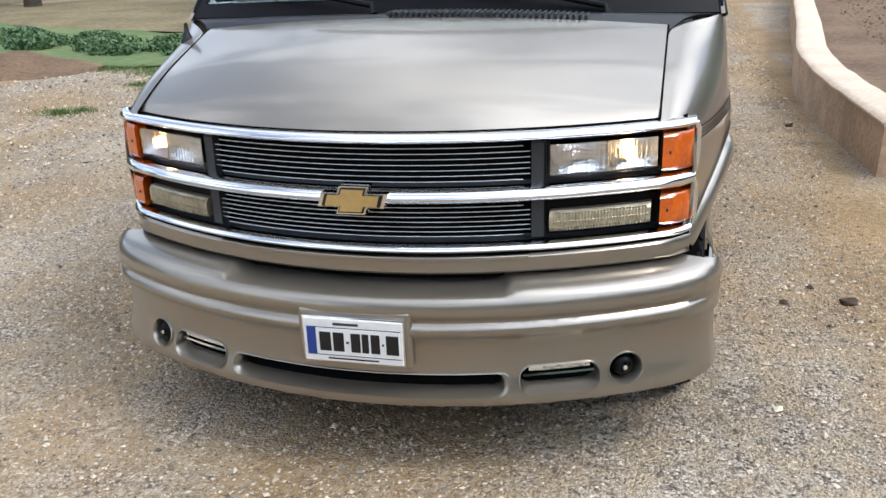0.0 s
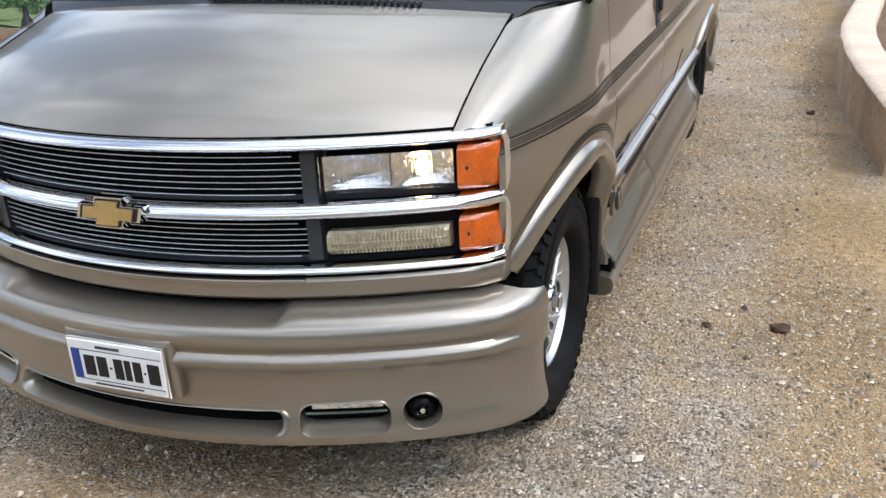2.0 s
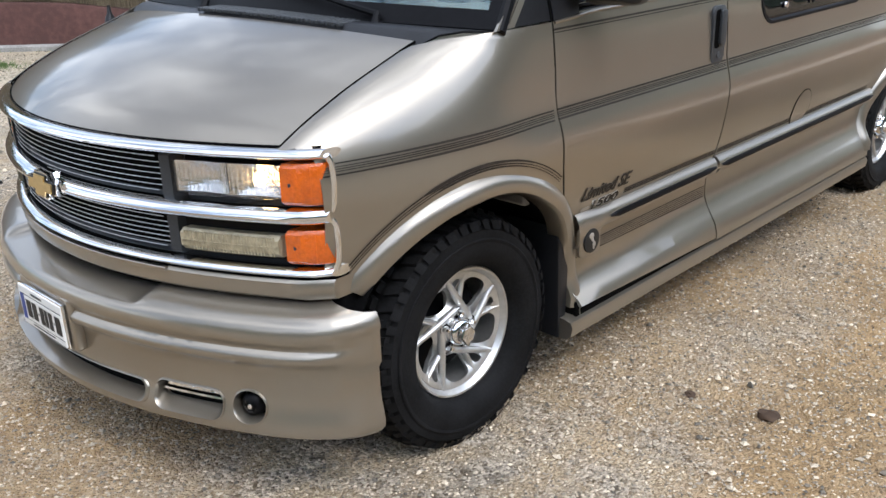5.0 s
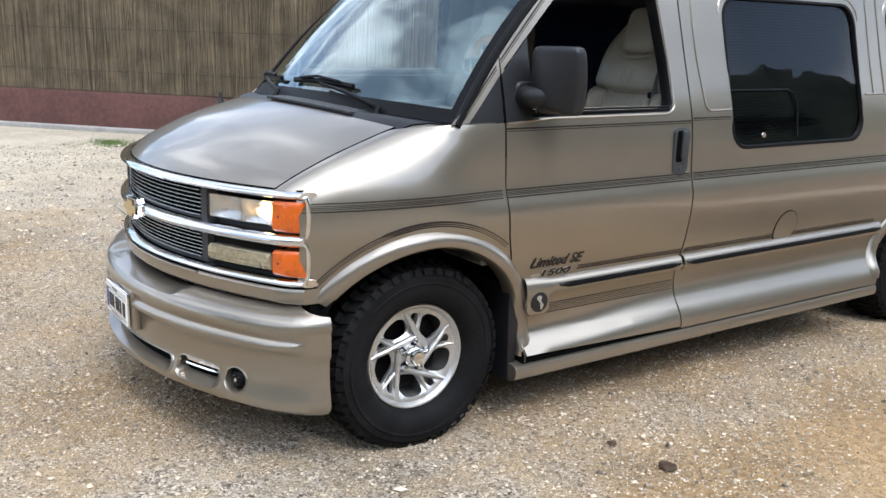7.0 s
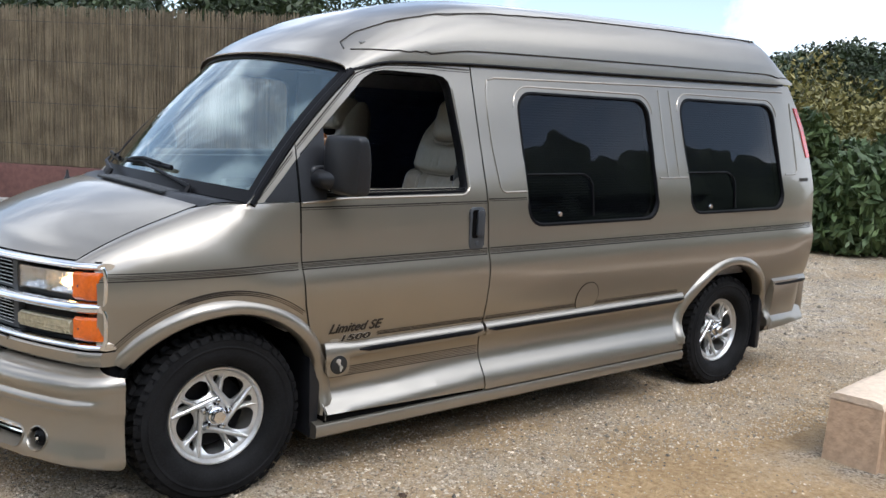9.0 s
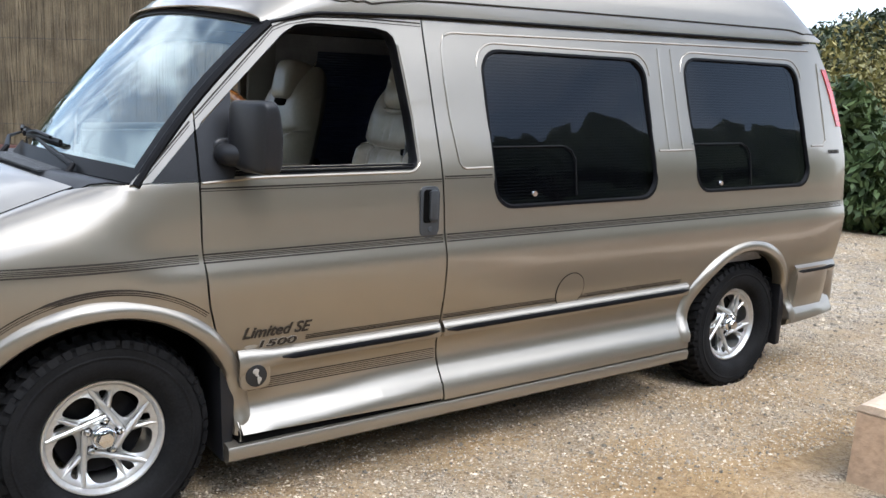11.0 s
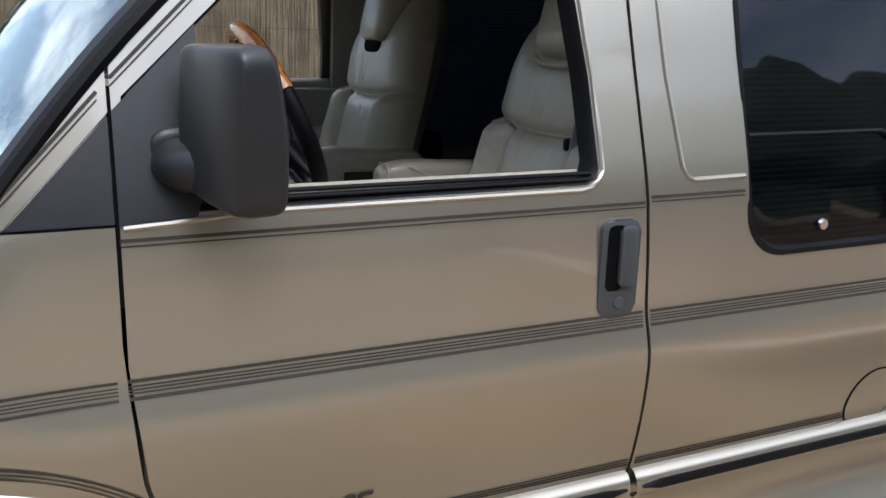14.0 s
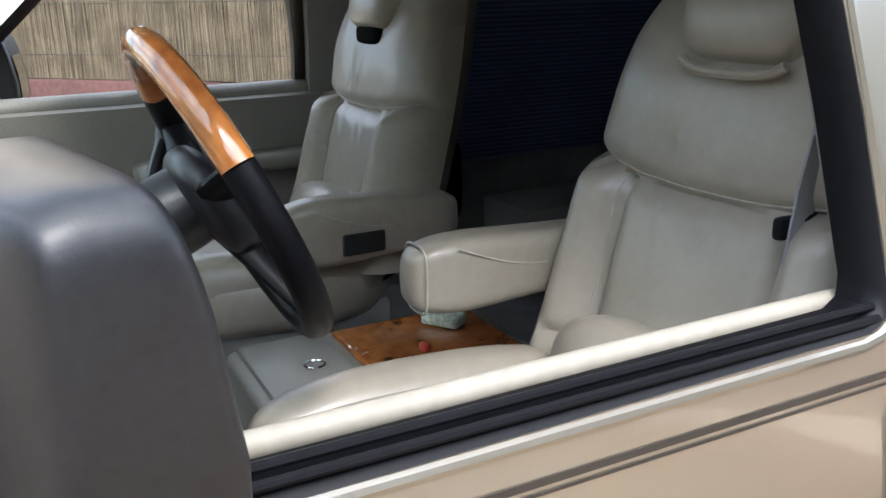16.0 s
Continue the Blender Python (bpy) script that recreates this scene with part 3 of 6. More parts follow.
def leaf_cloud(clumps, count, size, seed, droop=0.0, long=1.0):
    """Loose leaves spread through clumps (centre, radii)."""
    rnd = np.random.RandomState(seed)
    weights = np.array([r[0] * r[1] * r[2] for _, r in clumps])
    pick = rnd.choice(len(clumps), count, p=weights / weights.sum())
    c = np.array([q for q, _ in clumps])[pick]
    r = np.array([q for _, q in clumps])[pick]
    d = rnd.normal(size=(count, 3))
    d /= np.linalg.norm(d, axis=1)[:, None]
    pos = c + d * r * (rnd.rand(count, 1) ** 0.45)
    a = rnd.normal(size=(count, 3)) + [0, 0, -droop]
    a /= np.linalg.norm(a, axis=1)[:, None]
    b = np.cross(a, rnd.normal(size=(count, 3)))
    b /= np.linalg.norm(b, axis=1)[:, None] + 1e-9
    s = size * rnd.uniform(0.6, 1.4, (count, 1))
    v = np.stack([pos - a * s * long, pos + b * s * 0.42, pos + a * s * long, pos - b * s * 0.42], 1).reshape(-1, 3)
    return v, np.arange(count * 4).reshape(-1, 4)


def tree(name, label, x, y, height, spread, mat, seed, leaves=5000, size=0.11, trunk=0.16, bare=0.3, z0=None, squash=0.8):
    rnd = random.Random(seed)
    z0 = ground_height(x, y) if z0 is None else z0
    top = thing(name, label, "tree", at=(x, y, z0))
    bm = bmesh.new()
    fork = height * bare
    bend = Vector((rnd.uniform(-0.2, 0.2), rnd.uniform(-0.2, 0.2), 0))
    tube([(0, 0, -0.15), bend * 0.4 + Vector((0, 0, fork * 0.5)), bend + Vector((0, 0, fork)), bend * 1.2 + Vector((0, 0, height * 0.75))], [trunk * 1.35, trunk, trunk * 0.8, trunk * 0.25], 8, bm=bm)
    clumps = []
    for k in range(8):
        a = k * 2.4 + rnd.random()
        reach = spread * rnd.uniform(0.5, 0.9)
        tip = Vector((math.cos(a) * reach, math.sin(a) * reach, height * rnd.uniform(bare + 0.2, 0.9)))
        start = bend + Vector((0, 0, fork * rnd.uniform(0.85, 1.2)))
        tube([start, start.lerp(tip, 0.5) + Vector((0, 0, 0.12 * height)), tip], [trunk * 0.5, trunk * 0.3, trunk * 0.1], 6, bm=bm)
        r = spread * rnd.uniform(0.28, 0.5)
        clumps.append((tuple(tip), (r, r, r * squash)))
        off = Vector((rnd.uniform(-1, 1), rnd.uniform(-1, 1), rnd.uniform(-0.2, 0.7))) * r
        clumps.append((tuple(tip + off), (r * 0.6, r * 0.6, r * 0.5)))
    clumps.append(((bend.x, bend.y, height * 0.88), (spread * 0.45, spread * 0.45, height * 0.13)))
    part("trunk", bm, BARK, top, rake=False)
    v, f = leaf_cloud(clumps, leaves, size, seed)
    me = bpy.data.meshes.new("crown")
    me.from_pydata(v.tolist(), [], f.tolist())
    me.materials.append(mat)
    crown = new("crown", me)
    crown.parent = top
    return top


def shrub(name, label, x, y, height, spread, mat, seed, leaves=5000, size=0.08, long=1.0, droop=0.0):
    rnd = random.Random(seed)
    top = thing(name, label, "shrub", at=(x, y, ground_height(x, y)))
    bm = bmesh.new()
    clumps = []
    for k in range(10):
        a, reach = k * 2.4, spread * rnd.uniform(0.2, 0.85)
        tip = Vector((math.cos(a) * reach, math.sin(a) * reach, height * rnd.uniform(0.35, 0.85)))
        tube([(tip.x * 0.2, tip.y * 0.2, -0.1), tip * 0.6, tip], [0.03, 0.02, 0.008], 5, bm=bm)
        r = spread * rnd.uniform(0.28, 0.5)
        clumps.append((tuple(tip), (r, r, max(0.2, height * 0.28))))
        clumps.append(((tip.x, tip.y, height * 0.22), (r * 1.1, r * 1.1, height * 0.24)))
    part("stems", bm, BARK, top, rake=False)
    v, f = leaf_cloud(clumps, leaves, size, seed, droop, long)
    v[:, 2] = np.maximum(v[:, 2], 0.01)
    me = bpy.data.meshes.new("foliage")
    me.from_pydata(v.tolist(), [], f.tolist())
    me.materials.append(mat)
    ob = new("foliage", me)
    ob.parent = top
    return top


for k, (x, y, h, s) in enumerate(((-19.5, -2.5, 5.0, 2.2), (-16.6, 1.0, 4.6, 2.2), (-14.5, 3.6, 4.4, 2.2), (-12.4, 6.6, 4.3, 2.1), (-19, 11, 6.5, 3.0), (-20, 5, 6.5, 3.0))):
    tagged(tree("tree", "dark green tree standing behind the reed fence", x, y, h, s, PINE, 20 + k, 10000, 0.085), group="trees behind the fence")
for k, (x, y, h, s) in enumerate(((-3.4, 11.0, 1.9, 1.1), (-2.2, 11.6, 1.85, 1.2), (-1.0, 12.4, 1.9, 1.2), (-4.8, 11.2, 1.9, 1.2), (0.2, 13.6, 1.7, 1.1))):
    tagged(shrub("shrub", "dense green shrub with long narrow leaves beside the track", x, y, h, s, SHRUB, 40 + k, 15000, 0.085, 1.2, 0.8), group="shrubs behind the van")
for k, (x, y, h, s) in enumerate(((-5.5, 16.5, 3.3, 1.9), (-3.0, 17.5, 3.0, 1.8), (-8.5, 17.5, 3.4, 2.0))):
    tagged(shrub("shrub", "tall yellowing autumn shrub", x, y, h, s, DRY, 50 + k, 13000, 0.07), group="yellowing shrubs")
for k, (x, y, h, s) in enumerate(((-9.5, 27, 4.6, 3.0), (-5, 29, 5.0, 3.2), (-0.5, 31, 4.9, 3.1), (-13.5, 29, 4.8, 3.0), (4.5, 36, 5.4, 3.4), (-16, 34, 5.2, 3.2))):
    tagged(tree("tree", "dark green round crowned tree beyond the shrubs", x, y, h, s, PINE, 60 + k, 13000, 0.105, 0.22), group="far trees")
for k, (x, y, h, s) in enumerate(((-16.2, 17.6, 3.9, 2.2), (-21, 19, 4.2, 2.4), (-17.0, 24, 4.0, 2.3), (-23.5, 26, 4.2, 2.4), (-29, 24, 4.2, 2.4))):
    tagged(tree("olive_tree", "grey-green olive tree in a dry grass grove", x, y, h, s, OLIVE, 70 + k, 9000, 0.07, 0.2, 0.34), group="olive trees")
for k, (x, y, h, s) in enumerate(((15, 8, 5.0, 2.6), (17, 13, 5.6, 2.8), (16, 2.5, 4.0, 2.3), (20, 19, 6.0, 3.0), (23, 6, 5.4, 2.8), (24, -4, 5.6, 2.8), (18, -11, 5.0, 2.6), (10, -22, 5.4, 2.8), (-6, -26, 5.4, 2.8), (22, 28, 6.2, 3.0))):
    tagged(tree("tree", "dark green tree at the edge of the yard", x, y, h, s, PINE, 80 + k, 5000, 0.15, 0.2), group="trees round the yard")

patch("field", "green field with low leafy crop", [(-4.4, 7.3), (-6.0, 6.9), (-8.0, 7.2), (-10.5, 8.0), (-16, 10.2), (-22, 12.6), (-20, 15.6), (-10.2, 11.6), (-5.6, 10.2), (-3.8, 9.2)], 0.03, FIELD, 0.06, 0.6)
patch("dry_grass", "dry brown grass below the olive trees", [(-5.7, 10.25), (-10.3, 11.65), (-20.2, 15.7), (-22.2, 12.6), (-60, 30), (-45, 60), (-6, 45), (-5.6, 19)], 0.02, material("dry_grass", (0.13, 0.10, 0.05), 0.95, second=(0.24, 0.19, 0.10), scale=0.7, fine=8, bump=0.6, bump_scale=20), 0.05, 1.5)
def heap(cx, cy, rx, ry, h):
    rows = []
    for j in range(13):
        q = j / 12
        row = []
        for k in range(48):
            a = 2 * math.pi * k / 48
            w = 1 + 0.16 * noise.noise((math.cos(a) * 1.5, math.sin(a) * 1.5, 2))
            x, y = cx + rx * q * w * math.cos(a), cy + ry * q * w * math.sin(a)
            z = h * (math.cos(q * math.pi) + 1) / 2 * (1 + 0.5 * noise.noise((x * 1.3, y * 1.3, 1))) + 0.04 * (1 - q) * noise.noise((x * 5, y * 5, 4)) - 0.02 * q
            row.append((x, y, z))
        rows.append(row)
    bm = lattice(rows, closed_u=True)
    bmesh.ops.remove_doubles(bm, verts=bm.verts[:], dist=1e-4)
    tagged(new("earth_bank", mesh_of("earth_bank", bm, SOIL)), "low heap of brown soil at the field's edge", "soil heap")


heap(-7.7, 6.7, 1.7, 1.1, 0.24)


def tufts(name, label, spots, mat, seed, blades, height, broad=0.008):
    rnd = random.Random(seed)
    verts, faces = [], []
    for x, y, r in spots:
        for _ in range(int(blades * r * r)):
            a, q = rnd.uniform(0, 2 * math.pi), r * min(1.4, abs(rnd.gauss(0, 0.55)))
            px, py = x + q * math.cos(a), y + 0.6 * q * math.sin(a)
            h, t = height * rnd.uniform(0.5, 1.2), rnd.uniform(0, 2 * math.pi)
            dx, dy = math.cos(t), math.sin(t)
            b = len(verts)
            verts += [(px - dy * broad, py + dx * broad, -0.01), (px + dy * broad, py - dx * broad, -0.01), (px + dx * h * 0.6, py + dy * h * 0.6, h)]
            faces.append((b, b + 1, b + 2))
    me = bpy.data.meshes.new(name)
    me.from_pydata(verts, [], faces)
    me.materials.append(mat)
    return tagged(new(name, me), label, "grass", kind="stuff")


tufts("grass", "tufts of short green grass on the gravel", [(-4.9, 4.1, 0.36), (-4.75, 4.25, 0.2), (-4.6, 5.5, 0.4), (-5.1, 5.7, 0.25), (-5.4, 6.6, 0.5), (-6.4, 6.9, 0.6), (-4.6, 6.9, 0.6), (-7.4, 7.1, 0.6), (-8.8, 7.5, 0.7), (-10.2, 8.2, 0.7), (-10.5, 3.0, 0.8), (-10.2, 4.2, 0.7), (-9.2, 3.4, 0.5), (-4.2, 9.4, 0.8), (-9.4, 1.2, 0.5), (-8.6, 2.0, 0.4), (-5.9, 7.0, 0.5), (-7.0, 8.9, 0.8), (-8.6, 9.4, 0.8), (-5.4, 9.0, 0.7), (-10.4, 10.0, 0.9)], GRASS, 5, 6000, 0.045, 0.004)
v, f = leaf_cloud([((-5.3 - 0.42 * k - 0.2 * (k % 3), 7.75 + 0.13 * k + 0.33 * (k % 4), 0.08), (0.42, 0.36, 0.11 + 0.02 * (k % 3))) for k in range(26)], 34000, 0.034, 9)
me = bpy.data.meshes.new("crop")
me.from_pydata(v.tolist(), [], f.tolist())
me.materials.append(CROP)
tagged(new("crop", me), "low rows of blue-green leafy crop", "crop", kind="stuff")


def hills(name, label, bearing0, bearing1, dist, height, seed, depth=160):
    rows = []
    for b in steps(bearing0, bearing1, 0.5):
        a = radians(b)
        h = height * (0.75 + 0.35 * noise.noise((b * 0.045, seed, 0)) + 0.10 * noise.noise((b * 0.2, seed, 4)) + 0.03 * noise.noise((b * 1.1, seed, 9)) + 0.022 * noise.noise((b * 3.1, seed, 5)))
        edge = math.sin(math.pi * (b - bearing0) / (bearing1 - bearing0)) ** 0.35
        row = []
        for q in (0, 0.15, 0.3, 0.5, 0.7, 0.85, 1.0):
            r = dist + depth * q
            w = h * edge * math.sin(q * math.pi / 2) ** 1.3
            row.append((r * math.sin(a), r * math.cos(a), w + 2.0 * noise.noise((b * 0.5, q * 5, seed))))
        rows.append(row)
    ob = new(name, mesh_of(name, lattice(rows), HILL))
    tagged(ob, label, "hill", kind="structure")


hills("backdrop_hill", "distant wooded hill under a pale sky", -75, 20, 230, 42, 3)
hills("backdrop_ridge", "long wooded ridge across the valley", 20, 200, 62, 72, 8, 55)
hills("backdrop_rise", "low wooded rise beyond the yard", 200, 285, 200, 26, 12)


# loose chips on the track
def chips(name, label, count, seed, area, size, mat, height=None):
    rnd = np.random.RandomState(seed)
    base = np.array([(1, 0, 0), (-1, 0, 0), (0, 1, 0), (0, -1, 0), (0, 0, 1), (0, 0, -0.6)], float)
    tri = np.array([(0, 2, 4), (2, 1, 4), (1, 3, 4), (3, 0, 4), (2, 0, 5), (1, 2, 5), (3, 1, 5), (0, 3, 5)])
    x0, x1, y0, y1 = area
    x, y = rnd.uniform(x0, x1, count), rnd.uniform(y0, y1, count)
    if height is None:
        keep = (x < 1.75) | (y < 2.5)
        keep &= rnd.rand(count) > np.clip((y - 8.5) / 8, 0, 0.95)
        keep &= (np.hypot(x - 2.45, y - 1.85) > 0.75 + 0.25 * rnd.rand(count)) | (rnd.rand(count) < 0.15)      # few stones on the clay drift
    else:
        keep = x > 2.45 + 0.035 * y + 0.03 * np.maximum(0, y - 10)
    x, y = x[keep], y[keep]
    n = len(x)
    s = size * np.exp(rnd.normal(0, 0.42, n))
    t = rnd.uniform(0, 2 * math.pi, n)
    shape = base[None] * rnd.uniform(0.6, 1.3, (n, 6, 1)) * np.stack([s, s * rnd.uniform(0.6, 1, n), s * rnd.uniform(0.4, 0.8, n)], 1)[:, None]
    c, q = np.cos(t)[:, None], np.sin(t)[:, None]
    v = np.stack([shape[..., 0] * c - shape[..., 1] * q + x[:, None], shape[..., 0] * q + shape[..., 1] * c + y[:, None], shape[..., 2] + (s * 0.3)[:, None] + (height or 0.0)], -1)
    f = (tri[None] + (np.arange(n) * 6)[:, None, None]).reshape(-1, 3)
    me = bpy.data.meshes.new(name)
    me.from_pydata(v.reshape(-1, 3).tolist(), [], f.tolist())
    me.materials.append(mat)
    tagged(new(name, me), label, name.split("_")[0], kind="stuff")


chips("gravel_chips", "loose pale limestone chips on the track", 260000, 6, (-3.2, 3.4, -2.6, 5.0), 0.0042, STONE)
chips("gravel_far", "loose pale chips further along the track", 42000, 7, (-4.5, 1.75, 5.0, 16.0), 0.0075, STONE)
chips("gravel_coarse", "coarse pale stones scattered beyond the track", 38000, 9, (-9.5, -3.2, -5.0, 7.2), 0.009, STONE)
chips("soil_clods", "small clods of brown soil in the bed", 14000, 8, (2.2, 9.0, 3.6, 16.0), 0.011, SOIL, 0.31)
for x, y, s in ((1.554, 0.70, 0.035), (1.3, 0.66, 0.018), (1.9, 5.3, 0.04), (1.65, 4.2, 0.03)):
    bm = bmesh.new()
    bmesh.ops.create_icosphere(bm, subdivisions=2, radius=s)
    for w in bm.verts:
        w.co = Vector((w.co.x, w.co.y * 0.8, w.co.z * 0.5)) * (1 + 0.9 * noise.noise(w.co * 60)) + Vector((0, 0, s * 0.35))
    ob = new("dead_leaf", mesh_of("dead_leaf", bm, STICK))
    ob.location = (x, y, 0)
    tagged(ob, "curled dark brown dead leaf on gravel", "leaf")


# ---- the van: body ----
van = thing("van", "pewter metallic high-roof conversion van parked on gravel", "van")
prof = smooth_table([(0.10, 0.985), (0.29, 0.994), (0.32, 0.990), (0.36, 0.968), (0.41, 0.938), (0.44, 0.929), (0.50, 0.929), (0.55, 0.942), (0.60, 0.956), (0.66, 0.974), (0.72, 0.986), (0.80, 0.999), (0.86, 1.004), (0.90, 1.003),
                     (0.94, 0.993), (0.965, 0.985), (1.0, 0.981), (1.1, 0.977), (1.2, 0.968), (1.26, 0.957), (1.484, 0.897), (1.79, 0.824), (1.95, 0.79)], 0.011)
TOPX = smooth_table([(-0.6, 0.79), (-0.08, 0.785), (0.08, 0.925), (0.40, 0.95)], 0.03)
TOPZ = smooth_table([(-0.6, 0.975), (-0.54, 1.003), (-0.45, 1.055), (-0.30, 1.122), (-0.05, 1.212), (0.08, 1.226), (0.40, 1.228)], 0.03)


def ease(a, b, t):
    t = min(1.0, max(0.0, (t - a) / (b - a)))
    return t * t * (3 - 2 * t)


def narrow(y):
    f = max(0.0, 0.2 - y) / 0.67
    r = max(0.0, y - 3.95) / 0.35
    return 1.0 - 0.115 * f * f - 0.025 * r * r


def side_x(y, z):
    # the lower flare starts lower towards the front wheel
    low = 0.055 * ease(1.34, 0.50, y) * ease(0.29, 0.36, z) * ease(0.54, 0.46, z) if y < 1.34 else 0.0
    return prof(z + low) * narrow(y)


def side(s, off=0.0):
    return lambda y, z: Vector((s * (side_x(y, z) + off), y, z))


def fender(s, off=0.0):
    def bend(y, v):
        if v <= 0.85:
            return Vector((s * (side_x(y, v) + off), y, v))
        t = min(math.pi / 2, (v - 0.85) / 0.30 * math.pi / 2)
        p, zt, xt = 2.3, TOPZ(y), TOPX(y)
        z = 0.85 + (zt - 0.85) * math.sin(t) ** (2 / p)
        x0 = side_x(y, 0.85)
        x = xt + (x0 - xt) * max(0.0, math.cos(t)) ** (2 / p)
        w = ease(-0.12, 0.24, y)
        zz = 0.85 + (zt - 0.85) * (v - 0.85) / 0.30
        return Vector((s * ((1 - w) * x + w * side_x(y, zz) + off), y, (1 - w) * z + w * zz))
    return bend


def fender_v(y, z):
    """Where along the fender's skin a height lies."""
    f, lo, hi = fender(1), 0.5, 1.15
    for _ in range(30):
        m = (lo + hi) / 2
        lo, hi = (m, hi) if f(y, m).z < z else (lo, m)
    return lo


SEAM_F = [(0.318, 1.0), (0.325, 0.92), (0.338, 0.80), (0.364, 0.70), (0.425, 0.55), (0.448, 0.45), (0.458, 0.275)]
ARCH_F, ARCH_R, ARCH = (0.0, 0.345), (3.38, 0.30), 0.455
VS = steps(0.26, 0.54, 0.035) + [0.575, 0.61] + steps(0.64, 0.84, 0.04) + steps(0.86, 1.0, 0.02)
fender_outline = [(-0.475, 0.612), (-0.475, 0.98), (-0.485, 1.03), (-0.503, 1.08), (-0.54, 1.15), (0.313, 1.15)] + [(y - 0.005, z) for y, z in SEAM_F] + [(0.447, 0.275)] + arc(*ARCH_F, ARCH, -8.9, 144.2, 28)
door_outline = [(0.320, 1.226), (0.3205, 1.0)] + [(y + 0.003, z) for y, z in SEAM_F[1:-1]] + [(0.462, 0.296), (1.354, 0.274), (1.342, 0.6), (1.335, 0.9), (1.326, 1.18), (1.312, 1.5), (1.292, 1.85), (0.95, 1.852), (0.80, 1.842), (0.70, 1.822), (0.635, 1.79), (0.320, 1.475)]
door_hole = [(0.335, 1.243), (1.185, 1.248), (1.206, 1.258), (1.213, 1.28), (1.205, 1.45), (1.168, 1.735), (1.155, 1.768), (1.13, 1.787), (1.08, 1.797), (0.80, 1.80), (0.735, 1.788), (0.68, 1.755), (0.335, 1.425)]
side_outline = [(1.362, 0.266)] + arc(*ARCH_R, ARCH, 184.4, -3, 30) + [(4.29, 0.30), (4.30, 0.6), (4.30, 1.0), (4.298, 1.35), (4.275, 1.5), (4.24, 1.62), (4.18, 1.75), (4.09, 1.895), (1.300, 1.855), (1.320, 1.5), (1.334, 1.18), (1.343, 0.9), (1.350, 0.6)]
win_a, win_b = rounded(1.60, 2.615, 1.07, 1.742, 0.10, slant=-0.015), rounded(2.915, 3.90, 1.085, 1.765, 0.10, slant=-0.03)
UP = [0.98, 1.05, 1.1, 1.15, 1.2, 1.23, 1.26, 1.3, 1.37, 1.44, 1.5, 1.58, 1.66, 1.74, 1.80]
for s in (1, -1):
    f_us, f_vs = steps(-0.52, 0.30, 0.055), sorted(set([round(v, 4) for v in VS if v < 0.85] + [round(v, 4) for v in steps(0.855, 1.145, 0.018)]))
    part("front_fender", region(fender_outline, [], f_us, f_vs, fender(s)), PAINT, van, thick=0.004)
    part("windshield_pillar", region([(0.082, 1.228), (0.152, 1.231), (0.314, 1.401), (0.314, 1.469)], [], [0.2, 0.26], [1.3, 1.37, 1.42], side(s)), PAINT, van, thick=0.012)
    part("corner_trim", region([(0.156, 1.231), (0.314, 1.231), (0.314, 1.396)], [], [0.2, 0.26], [1.3], side(s, -0.004)), BLACK, van, "black plastic corner trim", thick=0.006)
    door = part("front_door", region(door_outline, [door_hole], steps(0.35, 1.30, 0.12), VS + UP, side(s)), PAINT, van, thick=0.008)
    # opening's rubber frame and the beige inner sill
    inner = [(y + (0.775 - y) * 0.026, z + (1.5 - z) * 0.042) for y, z in door_hole]
    bm = lattice([[(s * (side_x(y, z) - 0.002), y, z) for y, z in door_hole], [(s * (side_x(y, z) - 0.006), y + (0.775 - y) * 0.010, z + (1.5 - z) * 0.016) for y, z in door_hole],
                  [(s * (side_x(y, z) - 0.022), y, z) for y, z in inner], [(s * (side_x(y, z) - 0.05), y, z) for y, z in inner]], closed_u=True)
    part("window_seal", bm, SATIN, door, "black rubber window seal")
    part("window_lip", tube([Vector((s * (side_x(y, z) - 0.0015), y, z)) for y, z in [(y, 1.2385 - 0.014 * ease(0.55, 0.32, y)) for y in steps(0.325, 1.17, 0.08)] + [(1.195, 1.243), (1.213, 1.254), (1.2215, 1.275), (1.219, 1.34), (1.213, 1.45), (1.195, 1.6), (1.176, 1.735)]], 0.0065, 8), PAINT, door)
    for dz, o in ((0.010, -0.002), (0.020, -0.008)):
        part("seal_ridge", tube([Vector((s * (side_x(y, 1.248 + dz) + o - 0.004), y, 1.248 + dz)) for y in steps(0.45, 1.20, 0.1)], 0.0045, 8), SATIN, door)
    part("door_gap", tube([side(s, -0.007)(0.317, z) for z in steps(1.10, 1.44, 0.04)], 0.005, 6), DARK, door)
    part("sail_panel", region([(0.3195, 1.229), (0.44, 1.238), (0.448, 1.27), (0.455, 1.538), (0.3195, 1.404)], [], [0.38], [1.3, 1.36, 1.42], side(s, 0.004)), BLACK, door, "black mirror sail panel", thick=0.008)
    part("body_side", region(side_outline, [win_a, win_b], steps(1.35, 4.28, 0.14), VS + UP, side(s)), PAINT, van, thick=0.006)
    for win in (win_a, win_b):
        cy, cz = sum(p[0] for p in win) / len(win), sum(p[1] for p in win) / len(win)
        def shrink(k, win=win, cy=cy, cz=cz):
            return [(cy + (y - cy) * (1 - k / 0.5), cz + (z - cz) * (1 - k / 0.34)) for y, z in win]
        glass = part("side_window", region(shrink(0.006), [], steps(1.6, 3.9, 0.25), [1.2, 1.35, 1.5, 1.65], side(s, -0.012)), TINT, van, "dark tinted side window", thick=0.005)
        glass.visible_shadow = False
